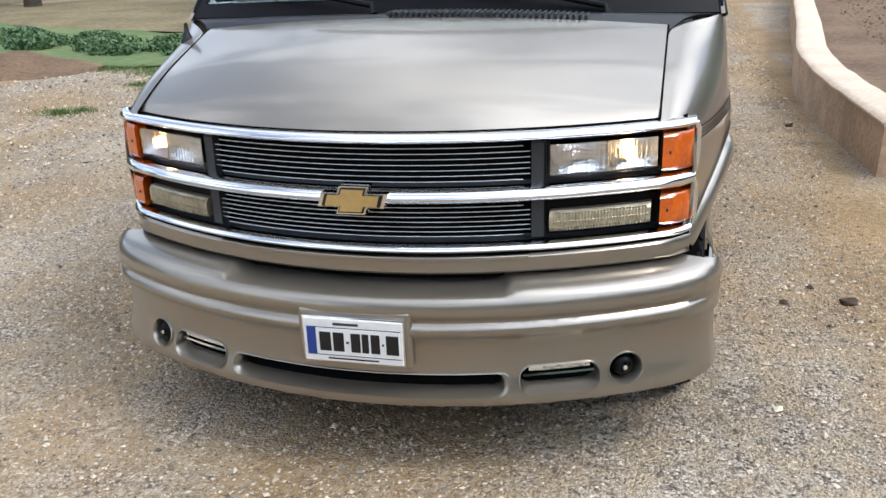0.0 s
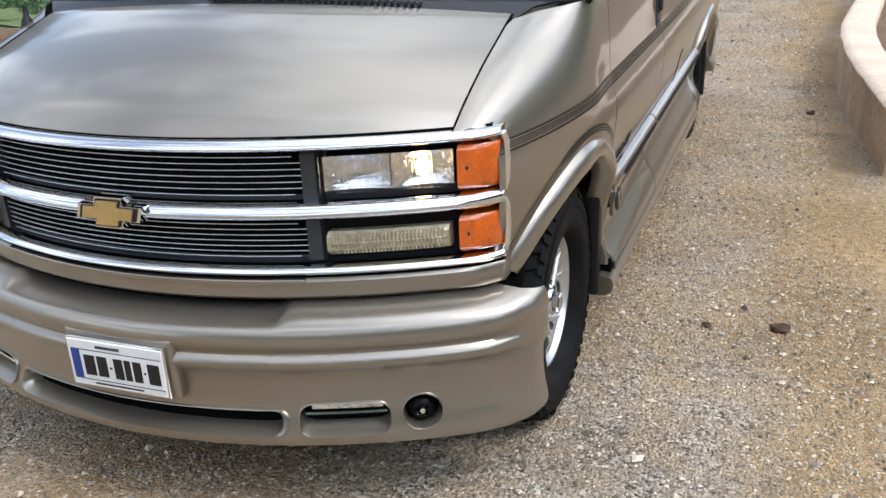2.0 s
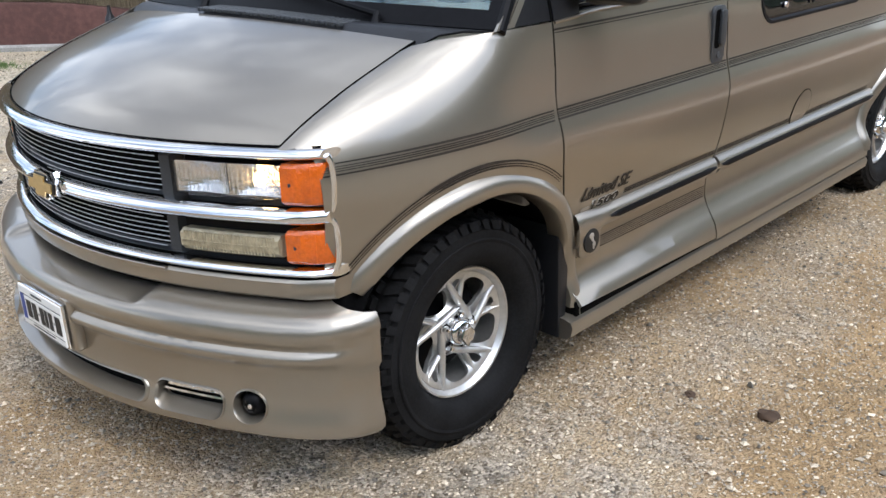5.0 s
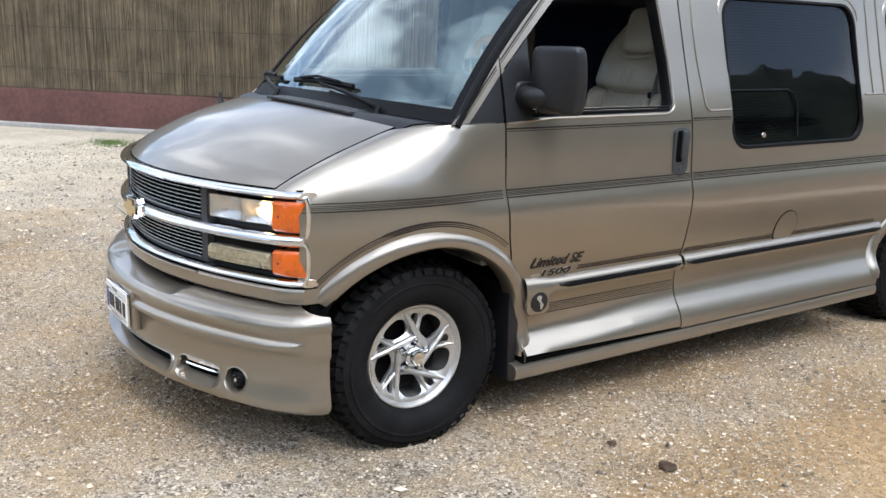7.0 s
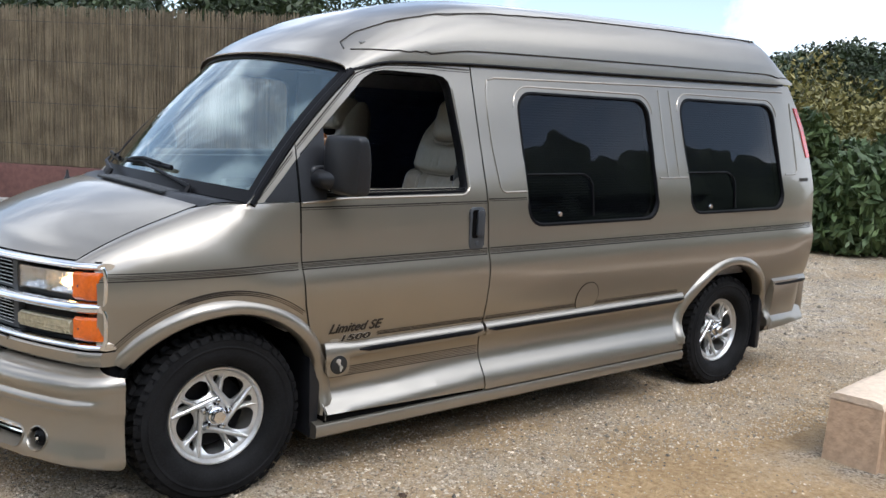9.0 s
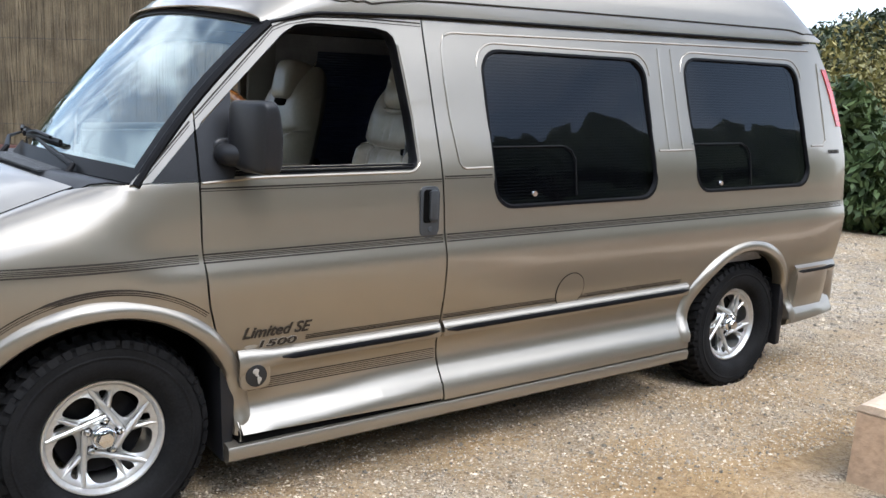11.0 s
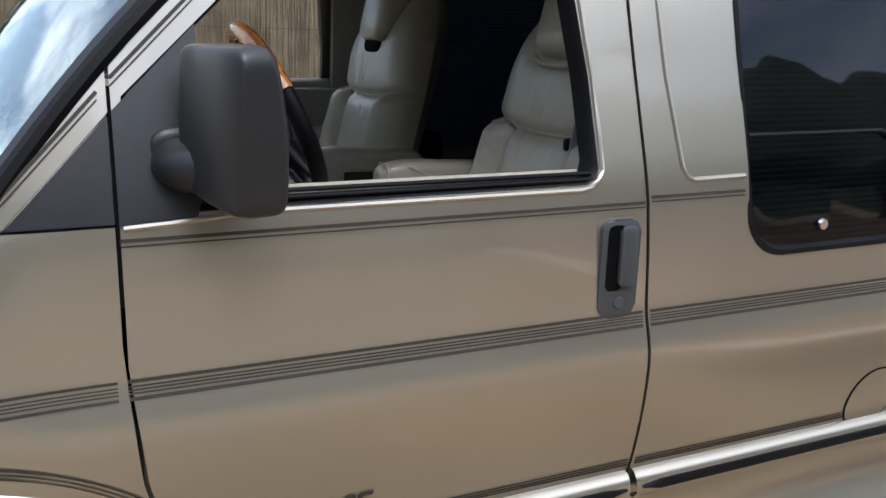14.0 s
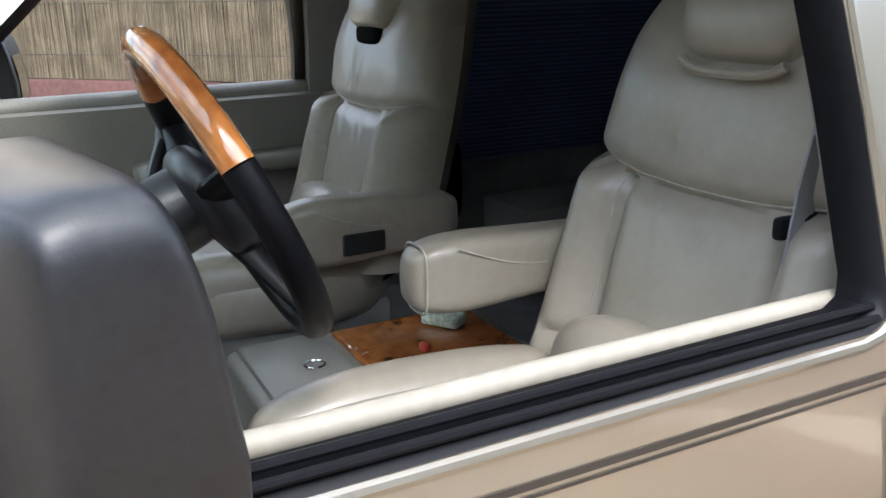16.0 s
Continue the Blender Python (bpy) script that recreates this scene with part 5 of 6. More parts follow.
for s in (1, -1):
    part("grille_end", curved(*sorted((s * 0.464, s * 0.496)), 0.712, 0.98, -0.008, 0.06), GREYPL, van, "grey grille end panel")
    xs = sorted((s * 0.506, s * 0.792))
    lamp = part("headlamp", curved(*xs, 0.880, 0.972, -0.045, 0.10), SATIN, van, "clear ribbed headlamp lit warm")
    for a, b in ((0.512, 0.655), (0.657, 0.786)):
        rows = []
        for i in range(13):
            u = i / 12
            row = []
            for j in range(9):
                w = j / 8
                x = s * (a + (b - a) * u)
                row.append((x, front_y(x) + 0.010 + 0.030 * (1 - (2 * u - 1) ** 2) * (1 - 0.6 * (2 * w - 1) ** 2), 0.886 + 0.080 * w))
            rows.append(row)
        part("reflector", lattice(rows), REFLECTOR, lamp, "faceted bright reflector")
    bx = s * 0.715
    bm = bmesh.new()
    bmesh.ops.create_uvsphere(bm, u_segments=12, v_segments=8, radius=0.017, matrix=Matrix.Translation((bx, front_y(bx) + 0.035, 0.926)))
    part("bulb", bm, BULB, lamp, "glowing warm bulb")
    part("lens", curved(*xs, 0.882, 0.970, 0.0, 0.006, 0.001), LENS, lamp, "clear lens")
    for k in range(22):
        x = s * (0.512 + 0.274 * (k + 0.5) / 22)
        part("lens_rib", tube([(x, front_y(x) + 0.002, 0.888), (x, front_y(x) + 0.002, 0.964)], 0.0024, 6), LENS, lamp)
    low = part("driving_lamp", curved(*sorted((s * 0.500, s * 0.792)), 0.712, 0.812, -0.03, 0.08), SATIN, van, "yellowed rectangular driving lamp")
    part("lens", curved(*sorted((s * 0.512, s * 0.775)), 0.728, 0.786, 0.004, 0.04, 0.012), FOGLENS, low, "yellowed ribbed lens")
    part("lens_rib", curved(*sorted((s * 0.516, s * 0.771)), 0.755, 0.759, 0.006, 0.01, 0.001), FOGLENS, low)
    for k in range(30):
        x = s * (0.520 + 0.247 * (k + 0.5) / 30)
        part("lens_flute", tube([(x, front_y(x) - 0.003, 0.732), (x, front_y(x) - 0.0035, 0.757), (x, front_y(x) - 0.003, 0.782)], 0.0028, 6), FOGLENS, low)
    for z0, z1, nm in ((0.872, 0.978, "turn_signal"), (0.716, 0.806, "corner_marker")):
        am = part(nm, curved(*sorted((s * 0.800, s * 0.880)), z0, z1, 0.012, 0.06, 0.010, 8), AMBER, van, "orange turn signal lens")
        part("screw", revolve([(0, 0), (0.0, 0.005), (0.004, 0.006)], 10, "y", (s * 0.818, front_y(0.818) - 0.0125, (z0 + z1) / 2)), INK, am)
        part("lens_split", curved(*sorted((s * 0.862, s * 0.864)), z0 + 0.006, z1 - 0.006, 0.0135, 0.0, 0.0005, 2), AMBER, am)
part("nose_strip", curved(-0.886, 0.886, 0.618, 0.672, 0.012, 0.10, 0.008), PAINT, van)
part("nose_gap", curved(-0.884, 0.884, 0.672, 0.679, 0.004, 0.08, 0.001), DARK, van)
# two black bars painted as the shade below the hood and above the bumper
part("hood_shadow_gap", curved(-0.86, 0.86, 1.004, 1.016, -0.022, 0.08, 0.001), DARK, van)
part("bumper_gap", curved(-0.88, 0.88, 0.56, 0.620, -0.03, 0.10, 0.001), DARK, van, "black bar painted as the shaded gap above the bumper")
part("nose_step", curved(-0.46, 0.46, 0.660, 0.672, 0.018, 0.02, 0.002), PAINT, van)


def emblem():
    loop = [(-0.098, -0.026), (-0.086, 0.020), (-0.042, 0.020), (-0.034, 0.045), (0.046, 0.045), (0.038, 0.020), (0.098, 0.020), (0.086, -0.026), (0.040, -0.026), (0.032, -0.050), (-0.048, -0.050), (-0.040, -0.026)]

    def slab(k, d0, d1):
        bm = bmesh.new()
        a = [bm.verts.new((x * k, front_y(0) + d0, 0.843 + z * k * 0.82)) for x, z in loop]
        b = [bm.verts.new((x * k, front_y(0) + d1, 0.843 + z * k * 0.82)) for x, z in loop]
        bm.faces.new(a)
        bm.faces.new(b[::-1])
        for i in range(len(loop)):
            j = (i + 1) % len(loop)
            bm.faces.new((a[i], a[j], b[j], b[i]))
        return bm

    e = part("emblem", slab(1.02, -0.040, 0.0), CHROME, van, "gold cross-shaped badge with a chrome rim", smooth=False)
    part("rim", slab(0.90, -0.043, -0.039), INK, e, smooth=False)
    part("face", slab(0.79, -0.047, -0.042), GOLD, e, smooth=False)


emblem()


def bumper_path(u):
    a = abs(u)
    s = 1 if u >= 0 else -1
    if a <= 0.80:
        return Vector((u, -0.845 + 0.33 * u * u, 0)), Vector((0.66 * u, -1, 0)).normalized()
    t = min(1.0, (a - 0.80) / 0.31)
    p0, p1, p2 = Vector((0.80, -0.634)), Vector((0.985, -0.536)), Vector((0.985, -0.405))
    p = p0 * (1 - t) ** 2 + p1 * 2 * t * (1 - t) + p2 * t * t
    d = ((p1 - p0) * (1 - t) + (p2 - p1) * t).normalized()
    n = Vector((d.y, -d.x))
    return Vector((s * p.x, p.y, 0)), Vector((s * n.x, n.y, 0))


bump_prof = smooth_table([(0.215, -0.11), (0.228, -0.06), (0.238, -0.022), (0.250, -0.006), (0.272, 0.0), (0.30, -0.008), (0.335, -0.020), (0.37, -0.026), (0.445, -0.026), (0.458, -0.018), (0.470, 0.000), (0.485, 0.007), (0.497, 0.004),
                          (0.506, -0.009), (0.513, -0.012), (0.522, -0.004), (0.535, 0.003), (0.553, 0.003), (0.575, -0.006), (0.590, -0.022), (0.600, -0.045), (0.608, -0.085), (0.6125, -0.13), (0.6185, -0.20)], 0.004, 0.001)


def bumper_map(off=0.0):
    def bend(u, v):
        p, n = bumper_path(u)
        fade = ease(1.06, 0.90, abs(u))
        o = bump_prof(v)
        if 0.44 < v < 0.55:
            o = o * fade + (1 - fade) * (-0.006)
        o = o * (1 if abs(u) < 0.9 else (1 - 0.45 * ease(0.9, 1.1, abs(u))))
        q = p + n * (o + off)
        return Vector((q.x, q.y, v - 0.020 * ease(0.445, 0.405, abs(u)) * ease(0.575, 0.605, v)))
    return bend


b_outline = [(u, 0.226 - 0.012 * ease(0.6, 1.1, abs(u))) for u in steps(-1.11, 1.11, 0.11)] + [(1.11, 0.59), (0.95, 0.6125), (0.70, 0.618), (-0.70, 0.618), (-0.95, 0.6125), (-1.11, 0.59)]
slot = rounded(-0.424, 0.424, 0.282, 0.348, 0.028, 5)
slots = [slot] + [rounded(*sorted((s * 0.452, s * 0.668)), 0.280, 0.364, 0.034, 5) for s in (1, -1)]
def dense(loop, d=0.04):
    """Puts more points on the long sides of a loop."""
    out = []
    for (a, b), (c, e) in zip(loop, loop[1:] + loop[:1]):
        n = max(1, int(math.hypot(c - a, e - b) / d))
        out += [(a + (c - a) * k / n, b + (e - b) * k / n) for k in range(n)]
    return out


slots = [dense(q) for q in slots]
fogs = [arc(s * 0.738, 0.330, 0.046, 0, 345, 23) for s in (1, -1)]
b_vs = steps(0.235, 0.45, 0.02) + [0.462, 0.470, 0.478, 0.486, 0.494, 0.501, 0.508, 0.515, 0.523, 0.531, 0.54, 0.55, 0.562, 0.573, 0.582, 0.590, 0.597, 0.603, 0.608, 0.6115]
bumper = part("front_bumper", region(b_outline, slots + fogs, sorted(steps(-1.08, 1.08, 0.06) + [-0.445, -0.425, -0.405, 0.405, 0.425, 0.445]), b_vs, bumper_map()), PAINT, van, "deep moulded front bumper in body colour", thick=0.006)
for loop in slots + fogs:
    cu, cv = sum(p[0] for p in loop) / len(loop), sum(p[1] for p in loop) / len(loop)
    rows = []
    scoop = loop in slots      # the floor of a slot rises towards its back
    for k, o, up in ((1.05, 0.000, 1.0), (1.02, 0.005, 1.0), (0.97, 0.006, 1.0), (0.92, 0.001, 1.0), (0.89, -0.006, 0.95), (0.87, -0.022, 0.80), (0.86, -0.042, 0.58)):
        f = bumper_map(o)
        rows.append([f(cu + (u - cu) * (1 + (k - 1) * (0.30 if scoop else 1)), cv + (v - cv) * k * (up if scoop and v < cv else 1.0)) for u, v in loop])
    part("intake_rim", lattice(rows, closed_u=True), PAINT, bumper)
    f = bumper_map(-0.044)
    # shallow black panel, painted for the shade deep in the intake
    part("intake_back", region([(cu + (u - cu) * 1.05, cv + (v - cv) * 1.1) for u, v in loop], [], steps(-0.8, 0.8, 0.08), [], f), DARK, bumper, "black panel painted as the shaded depth of the intake")
for s in (1, -1):
    p, n = bumper_path(s * 0.738)
    fog = part("fog_lamp", revolve([(0.03, 0.0), (0.028, 0.018), (0.018, 0.030), (0.0, 0.036), (-0.02, 0.038)], 24, "y"), SATIN, bumper, "small round fog lamp in a black bezel")
    turn = math.degrees(math.atan2(n.x, -n.y))
    fog.matrix_local = Matrix.Translation((p.x - n.x * 0.040, p.y - n.y * 0.040 + SKEW * (p.x - 0.88), 0.320)) @ pose(0, 0, 0, 0, 0, 180 + turn)
    eye = part("lens", revolve([(0.036, 0.0), (0.034, 0.010), (0.028, 0.018)], 18, "y"), LENS, fog)
    part("reflector", revolve([(0.031, 0.0), (0.030, 0.006), (0.024, 0.009)], 18, "y"), REFLECTOR, fog)
    g = bumper_map(-0.016)
    rows = [[g(s * u, z) for u in steps(0.480, 0.648, 0.024)] for z in (0.340, 0.354)]
    strip = part("running_light", lattice(rows), REFLECTOR, bumper, "slim clear light strip", thick=0.012)
    rows = [[g(s * u, z) for u in steps(0.464, 0.658, 0.024)] for z in (0.326, 0.332)]
    part("light_bracket", lattice(rows), CHROME, bumper, thick=0.008)
# plate on its bracket
f = bumper_map(0.0)
part("plate_bracket", block(-0.165, 0.165, -0.8440, -0.802, 0.375, 0.545, 0.012, 3), PAINT, bumper)
plate = part("number_plate", block(-0.148, 0.150, -0.8570, -0.8470, 0.386, 0.527, 0.004, 2), CHROME, van, "white plate with a blue band and dark bars")
part("plate_face", block(-0.143, 0.145, -0.8600, -0.8540, 0.391, 0.522, 0.002, 1), WHITE, plate, smooth=False)
part("plate_field", block(-0.130, 0.138, -0.8615, -0.8590, 0.412, 0.494, 0.001, 1), WHITE, plate, smooth=False)
part("plate_band", block(-0.133, -0.105, -0.8620, -0.8590, 0.411, 0.495, 0.001, 1), BLUE, plate, smooth=False)
for x0, x1 in ((-0.096, -0.062), (-0.056, -0.024), (-0.018, -0.010), (-0.004, 0.024), (0.028, 0.048), (0.054, 0.080), (0.086, 0.092), (0.098, 0.134)):
    thin = x1 - x0 < 0.012
    part("plate_bar", block(x0, x1, -0.8626, -0.8600, *((0.449, 0.456) if thin else (0.424, 0.482)), 0.001, 1), INK, plate, smooth=False)
part("plate_bar", block(-0.075, 0.075, -0.8606, -0.8580, 0.398, 0.404, 0.001, 1), INK, plate, smooth=False)
part("plate_bar", block(-0.055, 0.020, -0.8606, -0.8580, 0.502, 0.511, 0.001, 1), GREYPL, plate, smooth=False)
part("plate_edge", block(-0.133, 0.140, -0.8612, -0.8580, 0.494, 0.496, 0.0003, 1), INK, plate, smooth=False)
part("plate_edge", block(-0.133, 0.140, -0.8612, -0.8580, 0.410, 0.412, 0.0003, 1), INK, plate, smooth=False)


# ---- wheels ----
HUB = 0.346


def build_wheel():
    """A wheel round the x axis, its outer face towards +x; x = 0 in the plane of the rim's lip."""
    w = new("wheel")
    w.parent = van
    tagged(w, "alloy wheel with a black all-terrain tyre")
    tyre = [(-0.225, 0.205), (-0.232, 0.26), (-0.228, 0.315), (-0.212, 0.334), (-0.19, 0.343), (-0.11, 0.345), (-0.03, 0.343), (-0.008, 0.334), (0.010, 0.318), (0.016, 0.27), (0.010, 0.232), (-0.002, 0.212), (-0.012, 0.203)]
    t = part("tyre", revolve(tyre, 72), RUBBER, w, "black all-terrain tyre", rake=False)
    # tread blocks
    bm = bmesh.new()
    n = 46
    for k in range(n):
        for row, (xa, xb, r, sh, wd) in enumerate(((-0.045, 0.004, 0.352, 0.0, 0.62), (-0.095, -0.055, 0.3595, 0.5, 0.70), (-0.155, -0.105, 0.3595, 0.25, 0.70), (-0.212, -0.165, 0.354, 0.75, 0.62))):
            a0 = 2 * math.pi * (k + sh) / n
            da = 2 * math.pi / n * wd
            if row == 0 and k % 2:
                xb -= 0.008
            vs = []
            for rr, e in ((r - 0.012, 0.0), (r + 0.0045, 0.003)):
                for x, aa, skew in ((xa + e, a0 + e * 3, 0.0), (xb - e, a0 + e * 3, 0.05), (xb - e, a0 + da - e * 3, 0.05), (xa + e, a0 + da - e * 3, 0.0)):
                    drop = 0.012 if (row == 0 and x > -0.01) or (row == 3 and x < -0.20) else 0.0
                    a = aa + (skew if row % 2 else -skew)
                    vs.append(bm.verts.new((x, (rr - drop) * math.cos(a), (rr - drop) * math.sin(a))))
            bm.faces.new(vs[4:])
            for i in range(4):
                j = (i + 1) % 4
                bm.faces.new((vs[i], vs[j], vs[4 + j], vs[4 + i]))
        # shoulder lug running down the sidewall
        a0 = 2 * math.pi * k / n
        da = 2 * math.pi / n * (0.55 if k % 2 else 0.7)
        vs = [bm.verts.new((x, r * math.cos(a), r * math.sin(a))) for x, r in ((0.001, 0.345), (0.016, 0.322)) for a in (a0, a0 + da)]
        bm.faces.new((vs[0], vs[1], vs[3], vs[2]))
    part("tread", bm, RUBBER, t, "blocky tread", rake=False, smooth=False)
    part("sidewall_ring", revolve([(0.0155, 0.296), (0.018, 0.292), (0.0175, 0.288), (0.0155, 0.284)], 72), RUBBER, t, rake=False)
    rim = part("rim", revolve([(-0.012, 0.206), (0.000, 0.2085), (0.006, 0.205), (0.005, 0.199), (-0.002, 0.194), (-0.010, 0.190), (-0.016, 0.1855), (-0.05, 0.184), (-0.19, 0.19)], 72), ALLOY, w, "silver alloy rim with five swept forked spokes", rake=False)
    part("brake_drum", revolve([(-0.09, 0.0), (-0.09, 0.15), (-0.10, 0.158), (-0.18, 0.16)], 40), SATIN, rim, rake=False)
    R = 0.190

    def at(r, deg, turn):
        a = radians(deg + turn)
        return R * r * math.cos(a), R * r * math.sin(a)

    def dish(r):
        """Depth of the bowl behind the lip."""
        q = r / R
        return -0.012 - 0.034 * ease(0.98, 0.62, q) + 0.022 * ease(0.50, 0.34, q)

    def smooth_loop(pts, turn):
        """Rounds a polar outline."""
        p = [Vector(at(r, g, turn)) for r, g in pts]
        for _ in range(2):
            p = [q for i in range(len(p)) for q in (p[i].lerp(p[(i + 1) % len(p)], 0.25), p[i].lerp(p[(i + 1) % len(p)], 0.75))]
        return [(q.x, q.y) for q in p]

    turns = [78 + 72 * k for k in range(5)]
    big = [(0.47, 16), (0.60, 13), (0.76, 20), (0.90, 31), (0.91, 46), (0.89, 59), (0.72, 62), (0.54, 60), (0.45, 42)]
    slit = [(0.60, 71.5), (0.88, 69.5), (0.90, 82), (0.74, 80)]
    holes = [smooth_loop(h, g) for g in turns for h in (big, slit)]
    bm = region(arc(0, 0, R * 0.985, 0, 355, 71), holes, steps(-0.18, 0.18, 0.02), steps(-0.18, 0.18, 0.02), lambda y, z: Vector((dish(math.hypot(y, z)), y, z)))
    shell(bm, 0.014, Vector((-1, 0, 0)))
    part("wheel_face", bm, ALLOY, rim, rake=False)
    for g in turns:
        a, b = Vector(at(0.36, -4, g)), Vector(at(0.99, 92, g))
        pts = []
        for k in range(9):
            q = a.lerp(b, k / 8)
            pts.append((max(dish(q.length) + 0.004, -0.021 + 0.008 * k / 8 + 0.003 * math.sin(math.pi * k / 8)) - 0.010, q.x, q.y))
        part("spoke", tube(pts, [0.013, 0.013, 0.0125, 0.012, 0.0115, 0.011, 0.0105, 0.010, 0.009], 12, flat=1.15, up=(1, 0, 0)), ALLOY, rim, rake=False)
        a, b = Vector(at(0.50, 66, g)), Vector(at(0.98, 66, g))
        pts = []
        for k in range(6):
            q = a.lerp(b, k / 5)
            pts.append((max(dish(q.length) + 0.002, -0.022 + 0.008 * k / 5) - 0.011, q.x, q.y))
        part("spoke_fork", tube(pts, [0.012, 0.010, 0.009, 0.008, 0.008, 0.009], 10, flat=1.2, up=(1, 0, 0)), ALLOY, rim, rake=False)
        y, z = at(0.31, 0, g)
        nut = part("lug_nut", revolve([(-0.030, 0.0125), (-0.012, 0.0125), (-0.006, 0.0105), (0.0, 0.007), (0.002, 0.0)], 6, centre=(0, y, z)), CHROME, rim, rake=False)
        part("nut_seat", revolve([(-0.020, 0.019), (-0.0185, 0.018), (-0.021, 0.013), (-0.028, 0.0125)], 16, centre=(0, y, z)), SATIN, nut, rake=False)
    cap = part("hub_cap", revolve([(-0.026, 0.045), (-0.010, 0.044), (0.002, 0.040), (0.008, 0.033), (0.009, 0.030)], 32), CHROME, rim, "domed chrome hub cap", rake=False)
    part("cap_hexagon", revolve([(0.000, 0.031), (0.026, 0.030), (0.030, 0.027), (0.031, 0.0)], 6), CHROME, cap, rake=False, smooth=False)
    return w


wheel = build_wheel()
for ob in wheel.children_recursive:
    if ob.name.startswith(("tyre", "tread", "sidewall")):
        for v in ob.data.vertices:
            r = math.hypot(v.co.y, v.co.z)
            k = 1 + 0.030 * ease(0.21, 0.30, r)
            v.co.y, v.co.z = v.co.y * k, v.co.z * k
            v.co.x += 0.034 * ease(-0.12, -0.03, v.co.x) * ease(0.20, 0.235, r)
FACE = 0.885
wheel.matrix_basis = pose(FACE, 0, HUB, 6, 0, 0)
copy_thing(wheel, pose(FACE - 0.01, 3.43, HUB, 40, 0, 0))
copy_thing(wheel, pose(-FACE, 0, HUB, 0, 0, 180))
copy_thing(wheel, pose(-FACE + 0.01, 3.43, HUB, 0, 0, 180))


# ---- mirror, handle, badges ----
def pad(cx, cy, cz, a, b, c, e=3.0, tilt=0.0, turn=0.0, nu=28, nv=18, bm=None, warp=None):
    """A rounded cushion; tilt leans it back about x, in degrees."""
    def sp(v, p):
        return math.copysign(abs(v) ** p, v)
    m = Matrix.Translation((cx, cy, cz)) @ pose(0, 0, 0, -tilt, 0, turn)
    rows = []
    for j in range(nv + 1):
        t = -math.pi / 2 + math.pi * j / nv
        row = []
        for i in range(nu):
            u = 2 * math.pi * i / nu
            p = Vector((a * sp(math.cos(t), 2 / e) * sp(math.cos(u), 2 / e), b * sp(math.cos(t), 2 / e) * sp(math.sin(u), 2 / e), c * sp(math.sin(t), 2 / e)))
            if warp:
                p = warp(p)
            row.append(m @ p)
        rows.append(row)
    bm = lattice(rows, closed_u=True, bm=bm)
    bmesh.ops.remove_doubles(bm, verts=bm.verts[:], dist=1e-5)
    return bm


def mirror_rear(z):
    """How far the rear rim draws in towards the top of the housing."""
    return 1 - 0.42 * max(0.0, z / 0.122) ** 1.5


def mirror_shape(p):
    y = 0.87 * p.y * mirror_rear(p.z) if p.y > 0 else p.y * 0.72 * (1 - 0.12 * max(0.0, p.z / 0.122))
    inward = min(1.0, max(0.0, 0.5 - 0.5 * p.x / 0.1))
    front = max(0.0, -p.y / 0.066)
    z = p.z * (1 - 0.26 * front * inward ** 0.7) if p.z < 0 else p.z * (1 - 0.05 * front * (1 - inward))
    y += 0.026 * front * max(0.0, p.x / 0.1) ** 1.5          # the front sweeps back towards its outer ridge
    return Vector((p.x * (1.0 - 0.06 * max(0, -p.z / 0.122)), y, z))


